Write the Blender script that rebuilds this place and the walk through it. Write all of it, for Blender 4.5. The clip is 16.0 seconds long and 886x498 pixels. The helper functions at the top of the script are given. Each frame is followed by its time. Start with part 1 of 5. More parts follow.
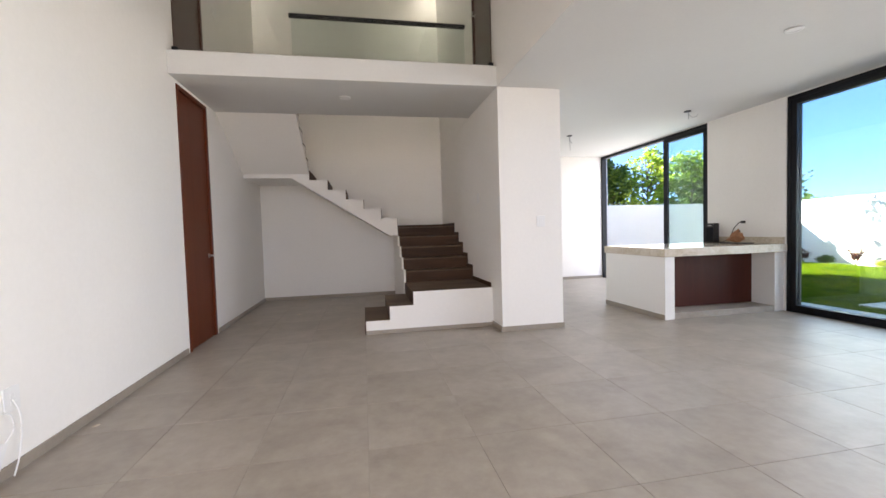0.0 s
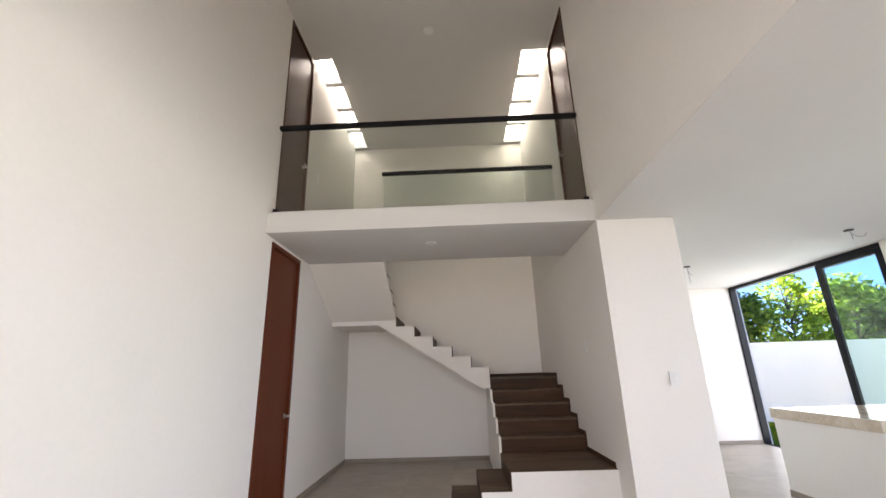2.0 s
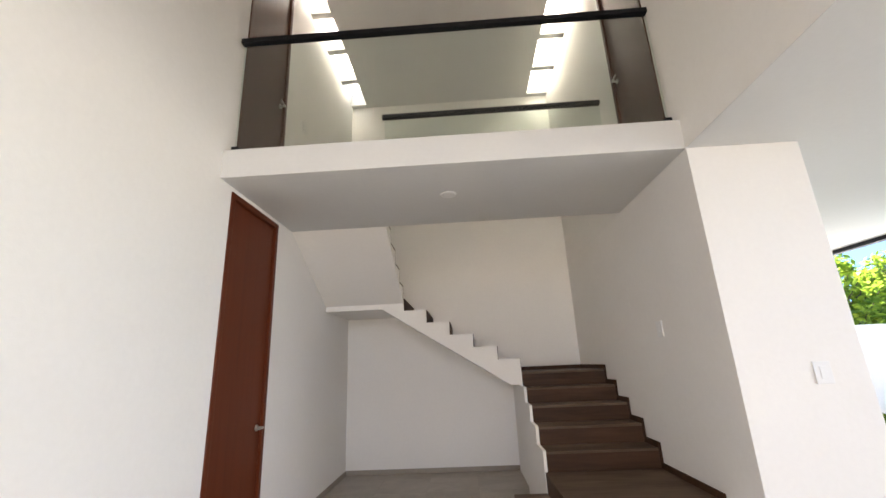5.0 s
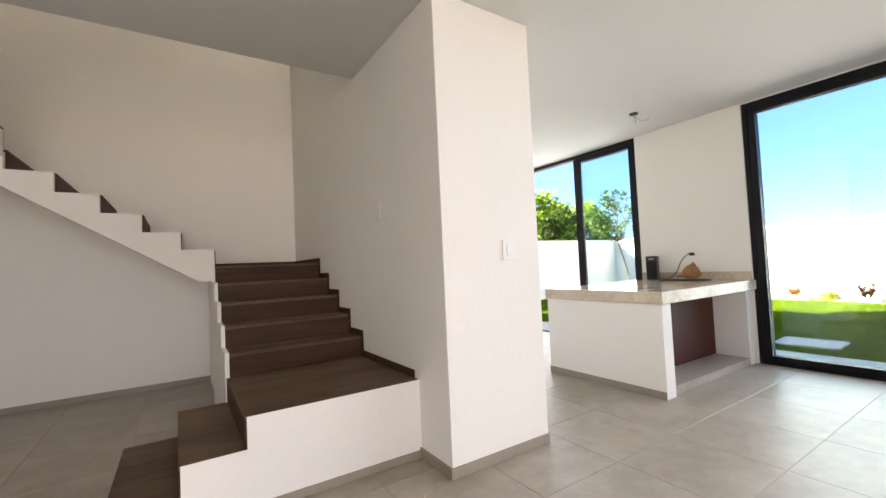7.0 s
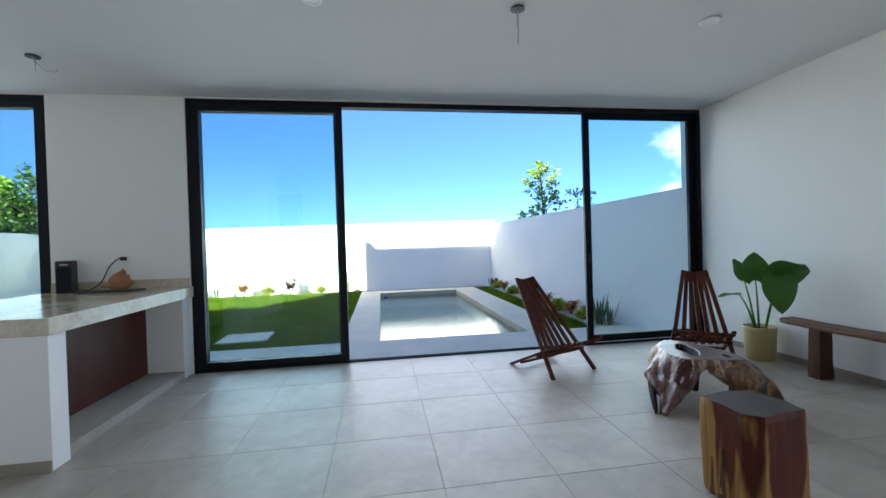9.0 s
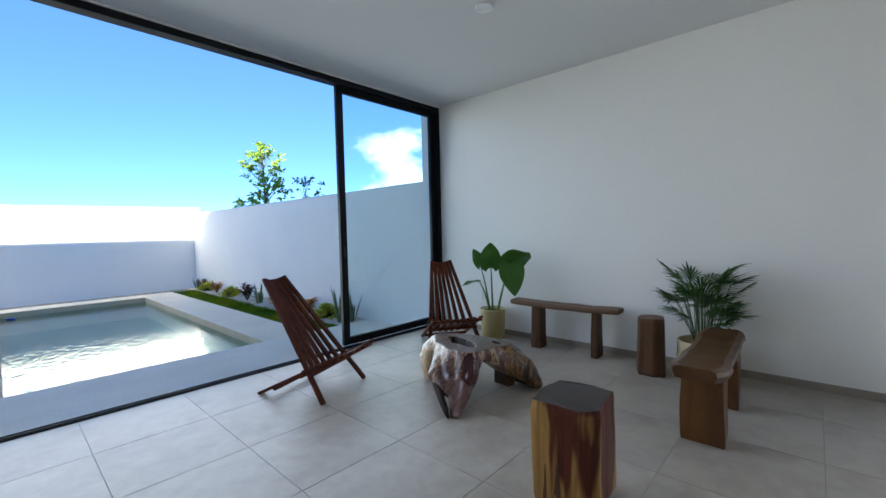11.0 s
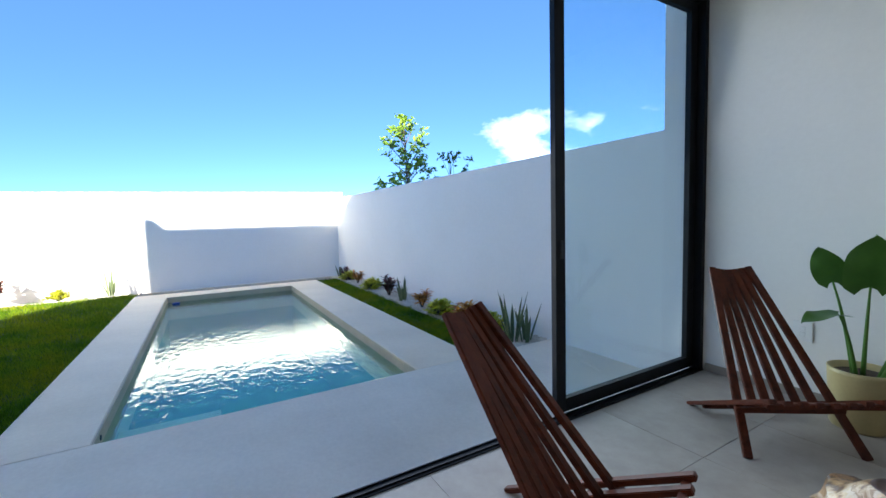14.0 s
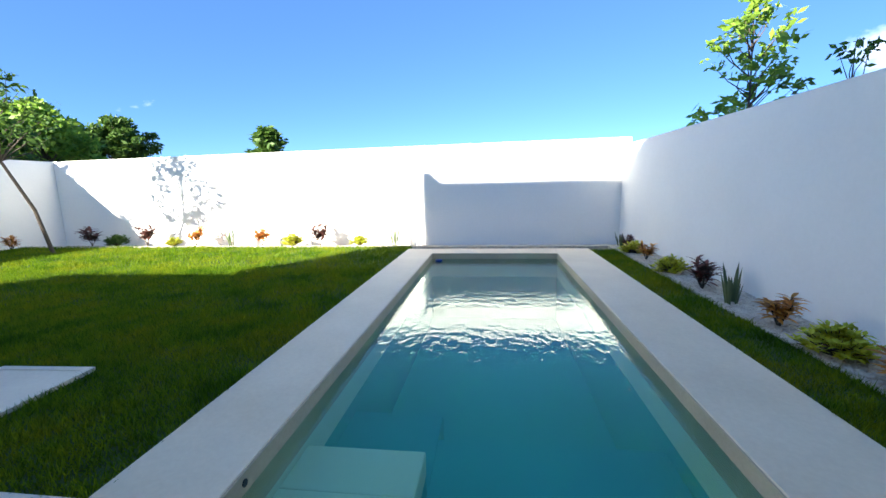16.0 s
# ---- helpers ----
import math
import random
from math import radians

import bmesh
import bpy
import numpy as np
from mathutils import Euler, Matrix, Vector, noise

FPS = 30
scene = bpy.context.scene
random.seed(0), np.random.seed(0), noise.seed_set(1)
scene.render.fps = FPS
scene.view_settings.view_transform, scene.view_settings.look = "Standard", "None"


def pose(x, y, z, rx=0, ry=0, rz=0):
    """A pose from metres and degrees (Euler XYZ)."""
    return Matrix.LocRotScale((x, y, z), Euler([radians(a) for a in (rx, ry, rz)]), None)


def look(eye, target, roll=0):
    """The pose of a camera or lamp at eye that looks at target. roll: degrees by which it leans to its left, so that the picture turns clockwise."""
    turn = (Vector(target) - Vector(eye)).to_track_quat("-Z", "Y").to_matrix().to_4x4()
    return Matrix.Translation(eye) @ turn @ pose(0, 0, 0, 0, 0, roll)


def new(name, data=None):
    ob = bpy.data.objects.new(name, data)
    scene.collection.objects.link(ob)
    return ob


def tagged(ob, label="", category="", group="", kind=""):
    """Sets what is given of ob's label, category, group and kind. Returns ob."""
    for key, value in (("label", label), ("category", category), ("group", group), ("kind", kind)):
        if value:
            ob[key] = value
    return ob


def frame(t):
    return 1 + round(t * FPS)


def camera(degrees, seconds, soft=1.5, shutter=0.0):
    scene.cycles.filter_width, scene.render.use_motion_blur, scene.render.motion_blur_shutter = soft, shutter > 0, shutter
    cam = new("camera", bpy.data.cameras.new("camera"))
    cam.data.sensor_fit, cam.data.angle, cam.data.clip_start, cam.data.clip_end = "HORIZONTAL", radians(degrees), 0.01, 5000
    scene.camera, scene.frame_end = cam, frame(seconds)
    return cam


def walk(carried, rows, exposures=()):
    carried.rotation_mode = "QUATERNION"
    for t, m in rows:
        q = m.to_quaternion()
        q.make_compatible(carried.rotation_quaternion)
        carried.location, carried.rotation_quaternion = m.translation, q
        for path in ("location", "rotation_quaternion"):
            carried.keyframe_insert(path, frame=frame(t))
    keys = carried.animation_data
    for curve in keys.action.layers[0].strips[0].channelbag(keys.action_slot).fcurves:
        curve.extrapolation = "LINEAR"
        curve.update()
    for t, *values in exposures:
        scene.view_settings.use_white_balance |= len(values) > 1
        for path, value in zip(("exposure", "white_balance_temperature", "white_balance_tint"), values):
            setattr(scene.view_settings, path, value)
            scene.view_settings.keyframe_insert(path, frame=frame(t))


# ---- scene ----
cam = camera(94.6, 16.0)
PATH = [
    (0, (0.313, 0.411, 1.291), (0.691, 2.373, 1.207), -1.7),
    (0.5, (0.398, 0.559, 1.331), (0.553, 2.553, 1.34), -1.5),
    (1, (0.386, 0.724, 1.394), (0.454, 2.715, 1.569), -1.5),
    (1.5, (0.379, 0.873, 1.476), (0.386, 2.838, 1.847), -1.7),
    (2, (0.41, 1.047, 1.522), (0.363, 2.962, 2.097), -1.8),
    (2.5, (0.461, 1.195, 1.596), (0.36, 3.05, 2.338), -1.8),
    (3, (0.404, 1.377, 1.64), (0.276, 3.183, 2.489), -1.9),
    (3.2, (0.384, 1.466, 1.645), (0.244, 3.259, 2.519), -1.8),
    (5.3, (0.21, 2.565, 1.501), (0.168, 4.516, 1.94), -2.8),
    (5.5, (0.225, 2.675, 1.462), (0.239, 4.641, 1.829), -2.7),
    (6, (0.3, 2.902, 1.358), (0.522, 4.879, 1.567), -2.8),
    (6.5, (0.436, 3.062, 1.304), (1.023, 4.97, 1.421), -2.5),
    (7, (0.618, 3.185, 1.302), (1.705, 4.862, 1.383), -2.6),
    (7.5, (0.741, 3.278, 1.311), (2.284, 4.549, 1.372), -2.5),
    (8, (0.969, 3.262, 1.29), (2.815, 4.03, 1.334), -2.4),
    (8.5, (1.168, 3.181, 1.368), (3.154, 3.412, 1.367), -2.0),
    (9, (1.381, 3.165, 1.358), (3.359, 2.864, 1.335), -1.7),
    (9.5, (1.586, 3.153, 1.342), (3.441, 2.406, 1.312), -1.4),
    (10, (1.847, 3.174, 1.355), (3.517, 2.074, 1.306), -0.9),
    (10.2, (1.956, 3.203, 1.359), (3.55, 1.996, 1.307), -1.0),
    (12.3, (3.119, 3.143, 1.246), (4.319, 1.547, 1.124), -1.1),
    (12.5, (3.287, 3.06, 1.273), (4.512, 1.484, 1.148), -1.3),
    (13, (3.637, 2.9, 1.292), (4.981, 1.425, 1.163), -1.6),
    (13.5, (3.971, 2.677, 1.318), (5.491, 1.384, 1.185), -1.9),
    (14, (4.473, 2.464, 1.322), (6.197, 1.459, 1.18), -1.5),
    (14.5, (5.167, 2.182, 1.256), (7.048, 1.536, 1.043), -1.5),
    (15, (5.883, 2.006, 1.253), (7.838, 1.703, 0.961), -1.3),
    (15.5, (6.311, 1.954, 1.255), (8.285, 1.92, 0.936), -1.2),
    (16, (6.624, 1.986, 1.218), (8.585, 2.226, 0.908), -1.2),
]
# seconds, stops, kelvin, tint
EXPOSURE = [(0.0, 3.90, 7150, 19), (3.0, 3.98, 7200, 18), (5.5, 4.26, 7200, 17), (6.5, 4.36, 7350, 18), (7.0, 4.1, 7650, 18), (7.5, 3.76, 7800, 18), (8.0, 3.32, 7000, 12), (8.6, 3.08, 6050, 8), (9.5, 3.12, 6000, 8), (12.5, 3.14, 5900, 10), (13.5, 3.06, 5950, 10), (14.3, 3.04, 6050, 9), (16.0, 2.95, 6100, 8)]
SKY, SUN, GARDEN, KITCHEN, FRONT, SLOT = 0.051, 3.1, 7.5, 5.0, 5.3, 2.8
CLOUD_AT = (0.72, -0.67, 0.15)
CLOUD = (6.5, 6.8, 7.2, 1)
U = 0.92  # metres in one unit of the plan


def at_scale(v):
    return tuple(U * c for c in v)


walk(cam, [(t, look(at_scale(eye), at_scale(target), roll)) for t, eye, target, roll in PATH], EXPOSURE)

# ---- world and sun ----
SUN_WAY = Vector((1.617, -1.0, -0.886)).normalized()
world = bpy.data.worlds.new("world")
scene.world = world
world.use_nodes = True
wt = world.node_tree
wbg = wt.nodes["Background"]
sky = wt.nodes.new("ShaderNodeTexSky")
sky.sky_type, sky.sun_disc = 'NISHITA', False
sky.sun_elevation = math.asin(-SUN_WAY.z)
sky.sun_rotation = math.atan2(-SUN_WAY.x, -SUN_WAY.y)
sky.altitude, sky.air_density, sky.dust_density, sky.ozone_density = 0, 0.55, 0.1, 4.0
wbg.inputs[1].default_value = SKY
# low fair-weather clouds in the south-east
wco = wt.nodes.new("ShaderNodeTexCoord")
wdot = wt.nodes.new("ShaderNodeVectorMath")
wdot.operation = 'DISTANCE'
wt.links.new(wco.outputs["Generated"], wdot.inputs[0])
wdot.inputs[1].default_value = CLOUD_AT
wmap = wt.nodes.new("ShaderNodeMapRange")
wmap.inputs[1].default_value, wmap.inputs[2].default_value = 0.21, 0.02
wmap.inputs[3].default_value, wmap.inputs[4].default_value = 0.0, 0.36
wt.links.new(wdot.outputs["Value"], wmap.inputs[0])
wstr = wt.nodes.new("ShaderNodeMapping")
wstr.inputs["Scale"].default_value = (1, 1, 1.9)
wt.links.new(wco.outputs["Generated"], wstr.inputs[0])
wno = wt.nodes.new("ShaderNodeTexNoise")
wno.inputs["Scale"].default_value, wno.inputs["Detail"].default_value, wno.inputs["Roughness"].default_value = 5.5, 7, 0.55
wt.links.new(wstr.outputs[0], wno.inputs["Vector"])
wadd = wt.nodes.new("ShaderNodeMath")
wadd.operation = 'ADD'
wt.links.new(wno.outputs["Fac"], wadd.inputs[0])
wt.links.new(wmap.outputs[0], wadd.inputs[1])
wramp = wt.nodes.new("ShaderNodeMapRange")
wramp.inputs[1].default_value, wramp.inputs[2].default_value = 0.70, 0.92
wt.links.new(wadd.outputs[0], wramp.inputs[0])
wmix = wt.nodes.new("ShaderNodeMix")
wmix.data_type = 'RGBA'
wmix.inputs["B"].default_value = CLOUD
wt.links.new(wramp.outputs[0], wmix.inputs["Factor"])
wtint = wt.nodes.new("ShaderNodeMix")
wtint.data_type, wtint.blend_type = 'RGBA', 'MULTIPLY'
wtint.inputs["Factor"].default_value = 1.0
wtint.inputs["B"].default_value = (0.78, 0.90, 1.06, 1)
wt.links.new(sky.outputs[0], wtint.inputs["A"])
# clear azure, paler only near the horizon
wblue = wt.nodes.new("ShaderNodeMix")
wblue.data_type = 'RGBA'
wblue.inputs["Factor"].default_value = 0.55
wblue.inputs["B"].default_value = (0.43, 1.0, 2.02, 1)
wt.links.new(wtint.outputs["Result"], wblue.inputs["A"])
wt.links.new(wblue.outputs["Result"], wmix.inputs["A"])
wt.links.new(wmix.outputs["Result"], wbg.inputs[0])

sun = new("sun", bpy.data.lights.new("sun", 'SUN'))
sun.data.energy, sun.data.angle, sun.data.color = SUN, radians(0.6), (1.0, 0.915, 0.77)
sun.matrix_world = look((0, 0, 30), tuple(Vector((0, 0, 30)) + SUN_WAY))


def fill_lamp(x, y, z, tx, ty, tz, w, h, watts, colour=(1, 0.97, 0.93), spread=180):
    ob = new("window_fill", bpy.data.lights.new("window_fill", 'AREA'))
    ob.data.shape, ob.data.size, ob.data.size_y, ob.data.energy, ob.data.color = 'RECTANGLE', w * U, h * U, watts, colour
    ob.data.spread = radians(spread)
    ob.matrix_world = look(at_scale((x, y, z)), at_scale((tx, ty, tz)))
    return ob


# lamps at the two garden openings, the tall front window and the two roof slots
# added fill over the sky's own light; the front window is unseen
fill_lamp(6.435, 2.07, 1.55, 0, 2.07, 0.2, 6.2, 2.85, GARDEN, (0.90, 0.955, 0.985), 118)
fill_lamp(6.435, 8.28, 1.55, 0, 8.28, 1.55, 3.2, 2.9, KITCHEN, (0.90, 0.96, 1.0))
fill_lamp(0.15, -1.16, 1.75, 0.15, 3.0, 1.35, 3.0, 3.3, FRONT, (1, 0.935, 0.83), 140)
fill_lamp(-1.53, 7.65, 6.80, -1.53, 7.65, 0, 0.26, 2.5, SLOT, (1, 0.93, 0.82))
fill_lamp(1.80, 7.65, 6.80, 1.80, 7.65, 0, 0.30, 2.5, SLOT, (1, 0.93, 0.82))


# ---- materials ----
def material(name):
    m = bpy.data.materials.new(name)
    m.use_nodes = True
    return m, m.node_tree, m.node_tree.nodes["Principled BSDF"]


def link(nt, a, b):
    nt.links.new(a, b)


def noise_tex(nt, co, scale, detail=4, rough=0.55, dist=0.0):
    n = nt.nodes.new("ShaderNodeTexNoise")
    n.inputs["Scale"].default_value, n.inputs["Detail"].default_value = scale, detail
    n.inputs["Roughness"].default_value, n.inputs["Distortion"].default_value = rough, dist
    link(nt, co, n.inputs["Vector"])
    return n.outputs["Fac"]


def ramp(nt, fac, stops):
    r = nt.nodes.new("ShaderNodeValToRGB")
    els = r.color_ramp.elements
    while len(els) < len(stops):
        els.new(0.5)
    for e, (p, c) in zip(els, stops):
        e.position, e.color = p, (*c, 1)
    link(nt, fac, r.inputs[0])
    return r.outputs[0]


def mix(nt, fac, a, b, kind='MIX'):
    n = nt.nodes.new("ShaderNodeMix")
    n.data_type, n.blend_type = 'RGBA', kind
    for sock, v in ((n.inputs["Factor"], fac), (n.inputs["A"], a), (n.inputs["B"], b)):
        if hasattr(v, "is_linked"):
            link(nt, v, sock)
        else:
            sock.default_value = v if isinstance(v, float) else (*v, 1)
    return n.outputs["Result"]


def coords(nt, kind="Object", scale=(1, 1, 1), spread=False):
    c = nt.nodes.new("ShaderNodeTexCoord")
    m = nt.nodes.new("ShaderNodeMapping")
    m.inputs["Scale"].default_value = scale
    link(nt, c.outputs[kind], m.inputs["Vector"])
    if spread:
        o = nt.nodes.new("ShaderNodeObjectInfo")
        s = nt.nodes.new("ShaderNodeVectorMath")
        s.operation = 'SCALE'
        s.inputs[0].default_value = (13.0, 7.0, 5.0)
        link(nt, o.outputs["Random"], s.inputs["Scale"])
        link(nt, s.outputs[0], m.inputs["Location"])
    return m.outputs[0]


def bump(nt, bsdf, height, strength, distance=0.01):
    b = nt.nodes.new("ShaderNodeBump")
    b.inputs["Strength"].default_value, b.inputs["Distance"].default_value = strength, distance
    link(nt, height, b.inputs["Height"])
    link(nt, b.outputs[0], bsdf.inputs["Normal"])


def plain(name, light, dark, rough, large=1.5, small=40, strength=0.15, rough_var=0.1, spread=False, metal=0.0, scale=(1, 1, 1)):
    """Two tones mixed at two sizes, with fine relief."""
    m, nt, b = material(name)
    co = coords(nt, scale=scale, spread=spread)
    big, fine = noise_tex(nt, co, large, 5), noise_tex(nt, co, small, 3)
    tone = mix(nt, 0.35, big, fine)
    link(nt, ramp(nt, tone, [(0.3, dark), (0.7, light)]), b.inputs["Base Color"])
    r = nt.nodes.new("ShaderNodeMapRange")
    r.inputs[3].default_value, r.inputs[4].default_value = rough - rough_var, rough + rough_var
    link(nt, big, r.inputs[0])
    link(nt, r.outputs[0], b.inputs["Roughness"])
    b.inputs["Metallic"].default_value = metal
    bump(nt, b, fine, strength)
    return m


PLASTER = plain("white_plaster", (0.83, 0.81, 0.775), (0.78, 0.76, 0.725), 0.85, 0.7, 28, 0.12)
GARDEN_PLASTER = plain("garden_wall_render", (0.88, 0.865, 0.825), (0.82, 0.805, 0.765), 0.9, 0.9, 24, 0.14)
# darker than the wall white, to offset the window lamps' light on ceilings
CEILING = plain("dimmed_ceiling_white", (0.68, 0.68, 0.665), (0.64, 0.64, 0.625), 0.9, 0.6, 30, 0.08)


def tile_material():
    m, nt, b = material("porcelain_tile")
    co = coords(nt, spread=True)
    big, mid, fine = noise_tex(nt, co, 2.2, 6, 0.6, 0.4), noise_tex(nt, co, 9, 5, 0.65), noise_tex(nt, co, 90, 2)
    tone = mix(nt, 0.45, big, mid)
    col = ramp(nt, tone, [(0.28, (0.25, 0.212, 0.170)), (0.5, (0.345, 0.302, 0.252)), (0.74, (0.44, 0.395, 0.34))])
    o = nt.nodes.new("ShaderNodeObjectInfo")
    shade = ramp(nt, o.outputs["Random"], [(0, (0.96, 0.955, 0.95)), (1, (1.04, 1.04, 1.04))])
    link(nt, mix(nt, 1.0, col, shade, 'MULTIPLY'), b.inputs["Base Color"])
    r = nt.nodes.new("ShaderNodeMapRange")
    r.inputs[3].default_value, r.inputs[4].default_value = 0.33, 0.5
    link(nt, mid, r.inputs[0])
    link(nt, r.outputs[0], b.inputs["Roughness"])
    bump(nt, b, mix(nt, 0.4, mid, fine), 0.05, 0.004)
    return m


TILE = tile_material()
GROUT = plain("grout", (0.36, 0.32, 0.27), (0.26, 0.23, 0.195), 0.9, 2.5, 60)
SKIRTING = plain("tile_skirting", (0.33, 0.285, 0.235), (0.25, 0.215, 0.175), 0.45, 3, 30, 0.08)
BLACK_METAL = plain("black_aluminium", (0.005, 0.006, 0.009), (0.003, 0.004, 0.006), 0.5, 4, 120, 0.05)
BLACK_METAL.node_tree.nodes["Principled BSDF"].inputs["Specular IOR Level"].default_value = 0.25
BLACK_PLASTIC = plain("black_plastic", (0.02, 0.02, 0.022), (0.012, 0.012, 0.013), 0.5, 8, 150, 0.2)
WHITE_PLASTIC = plain("white_plastic", (0.80, 0.80, 0.79), (0.76, 0.76, 0.75), 0.4, 8, 90, 0.03)
CABLE_GREY = plain("grey_cable", (0.45, 0.45, 0.46), (0.36, 0.36, 0.37), 0.5, 20, 90, 0.05)
STEEL = plain("brushed_steel", (0.55, 0.54, 0.52), (0.45, 0.44, 0.42), 0.32, 10, 160, 0.05, metal=1.0)
CONCRETE = plain("polished_terrace_cement", (0.88, 0.76, 0.61), (0.72, 0.60, 0.46), 0.7, 1.7, 35, 0.15)
COPING = plain("sand_coloured_pool_render", (0.62, 0.50, 0.34), (0.48, 0.38, 0.24), 0.75, 1.6, 40, 0.2)
EDGE = plain("sand_tinted_pool_coping", (0.90, 0.75, 0.56), (0.75, 0.60, 0.42), 0.7, 1.5, 35, 0.15)
POOL = plain("pool_plaster", (0.76, 0.79, 0.58), (0.66, 0.70, 0.51), 0.7, 1.1, 25, 0.1)
SOIL = plain("soil", (0.10, 0.075, 0.05), (0.055, 0.04, 0.028), 0.95, 2, 30, 0.6)
GRAVEL = plain("white_gravel", (0.74, 0.66, 0.54), (0.42, 0.36, 0.28), 0.9, 8, 60, 0.9)
BAG = plain("brown_paper", (0.42, 0.20, 0.09), (0.26, 0.11, 0.05), 0.75, 9, 50, 0.5)


def wood(name, light, dark, rough=0.45, grain=(28, 28, 1.6), large=1.0, strength=0.15, spread=True, gloss=0.0):
    m, nt, b = material(name)
    co = coords(nt, scale=grain, spread=spread)
    g, wide = noise_tex(nt, co, large, 6, 0.6, 0.8), noise_tex(nt, co, large * 0.23, 3, 0.5, 0.6)
    tone = mix(nt, 0.5, g, wide)
    link(nt, ramp(nt, tone, [(0.32, dark), (0.66, light)]), b.inputs["Base Color"])
    b.inputs["Roughness"].default_value = rough
    b.inputs["Specular IOR Level"].default_value = 0.22
    b.inputs["Coat Weight"].default_value, b.inputs["Coat Roughness"].default_value = 0.5 * gloss, 0.2
    bump(nt, b, g, strength, 0.004)
    return m


DOOR_WOOD = wood("red_brown_door_veneer", (0.130, 0.026, 0.007), (0.088, 0.017, 0.005), 0.42, (14, 14, 0.7))
UPPER_DOOR = wood("dark_door_veneer", (0.085, 0.030, 0.014), (0.05, 0.017, 0.009), 0.3, (14, 14, 0.7))
PANEL_WOOD = wood("bar_panel_veneer", (0.085, 0.020, 0.011), (0.058, 0.013, 0.008), 0.45, (14, 14, 0.8))
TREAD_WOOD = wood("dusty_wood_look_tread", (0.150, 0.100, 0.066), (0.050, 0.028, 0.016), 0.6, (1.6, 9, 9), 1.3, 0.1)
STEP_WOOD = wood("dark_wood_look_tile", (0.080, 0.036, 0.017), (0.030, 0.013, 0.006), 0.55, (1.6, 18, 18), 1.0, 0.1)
CHAIR_WOOD = wood("oiled_red_brown_slats", (0.140, 0.031, 0.012), (0.040, 0.009, 0.004), 0.38, (2.5, 30, 30), 1.0, 0.1)
BENCH_WOOD = wood("weathered_live_edge_wood", (0.20, 0.112, 0.062), (0.065, 0.034, 0.019), 0.5, (2.5, 16, 16), 1.2, 0.3)
LEG_WOOD = wood("dark_trunk_wood", (0.135, 0.066, 0.034), (0.040, 0.018, 0.010), 0.5, (14, 14, 2.0), 1.2, 0.35)
HONEY_WOOD = wood("honey_brown_slab", (0.24, 0.115, 0.040), (0.085, 0.032, 0.013), 0.35, (10, 2.2, 10), 1.2, 0.2, gloss=0.3)
BARK = wood("grey_bark", (0.13, 0.105, 0.082), (0.055, 0.043, 0.034), 0.9, (18, 18, 4), 1.0, 0.5)


def heartwood(name, core, sap, reach, top):
    """A squared trunk: dark heart, pale sapwood at the corners, dark sawn end."""
    m, nt, b = material(name)
    c = nt.nodes.new("ShaderNodeTexCoord")
    sep = nt.nodes.new("ShaderNodeSeparateXYZ")
    link(nt, c.outputs["Object"], sep.inputs[0])
    flat = nt.nodes.new("ShaderNodeCombineXYZ")
    link(nt, sep.outputs[0], flat.inputs[0])
    link(nt, sep.outputs[1], flat.inputs[1])
    ln = nt.nodes.new("ShaderNodeVectorMath")
    ln.operation = 'LENGTH'
    link(nt, flat.outputs[0], ln.inputs[0])
    stretch = coords(nt, scale=(9, 9, 1.2))
    wob = noise_tex(nt, stretch, 1.0, 3)
    ad = nt.nodes.new("ShaderNodeMath")
    ad.operation = 'MULTIPLY_ADD'
    ad.inputs[1].default_value, ad.inputs[2].default_value = 0.10, -0.05
    link(nt, wob, ad.inputs[0])
    tot = nt.nodes.new("ShaderNodeMath")
    tot.operation = 'ADD'
    link(nt, ln.outputs["Value"], tot.inputs[0])
    link(nt, ad.outputs[0], tot.inputs[1])
    rise = nt.nodes.new("ShaderNodeMath")
    rise.operation = 'MULTIPLY_ADD'
    rise.inputs[1].default_value = -0.06
    link(nt, sep.outputs[2], rise.inputs[0])
    link(nt, tot.outputs[0], rise.inputs[2])
    edge = nt.nodes.new("ShaderNodeMapRange")
    edge.inputs[1].default_value, edge.inputs[2].default_value = reach - 0.03, reach - 0.022
    link(nt, rise.outputs[0], edge.inputs[0])
    grain = noise_tex(nt, coords(nt, scale=(42, 42, 2.2)), 1.0, 5, 0.6, 0.5)
    dark = ramp(nt, grain, [(0.3, tuple(0.45 * v for v in core)), (0.7, core)])
    pale = ramp(nt, grain, [(0.3, tuple(0.55 * v for v in sap)), (0.7, sap)])
    side = mix(nt, edge.outputs[0], dark, pale)
    geo = nt.nodes.new("ShaderNodeNewGeometry")
    sn = nt.nodes.new("ShaderNodeSeparateXYZ")
    link(nt, geo.outputs["Normal"], sn.inputs[0])
    up = nt.nodes.new("ShaderNodeMath")
    up.operation = 'GREATER_THAN'
    up.inputs[1].default_value = 0.8
    link(nt, sn.outputs[2], up.inputs[0])
    end = ramp(nt, noise_tex(nt, coords(nt, scale=(14, 14, 14)), 1.0, 5), [(0.3, tuple(0.7 * v for v in top)), (0.7, top)])
    link(nt, mix(nt, up.outputs[0], side, end), b.inputs["Base Color"])
    b.inputs["Roughness"].default_value, b.inputs["Specular IOR Level"].default_value = 0.42, 0.25
    bump(nt, b, grain, 0.25, 0.004)
    return m


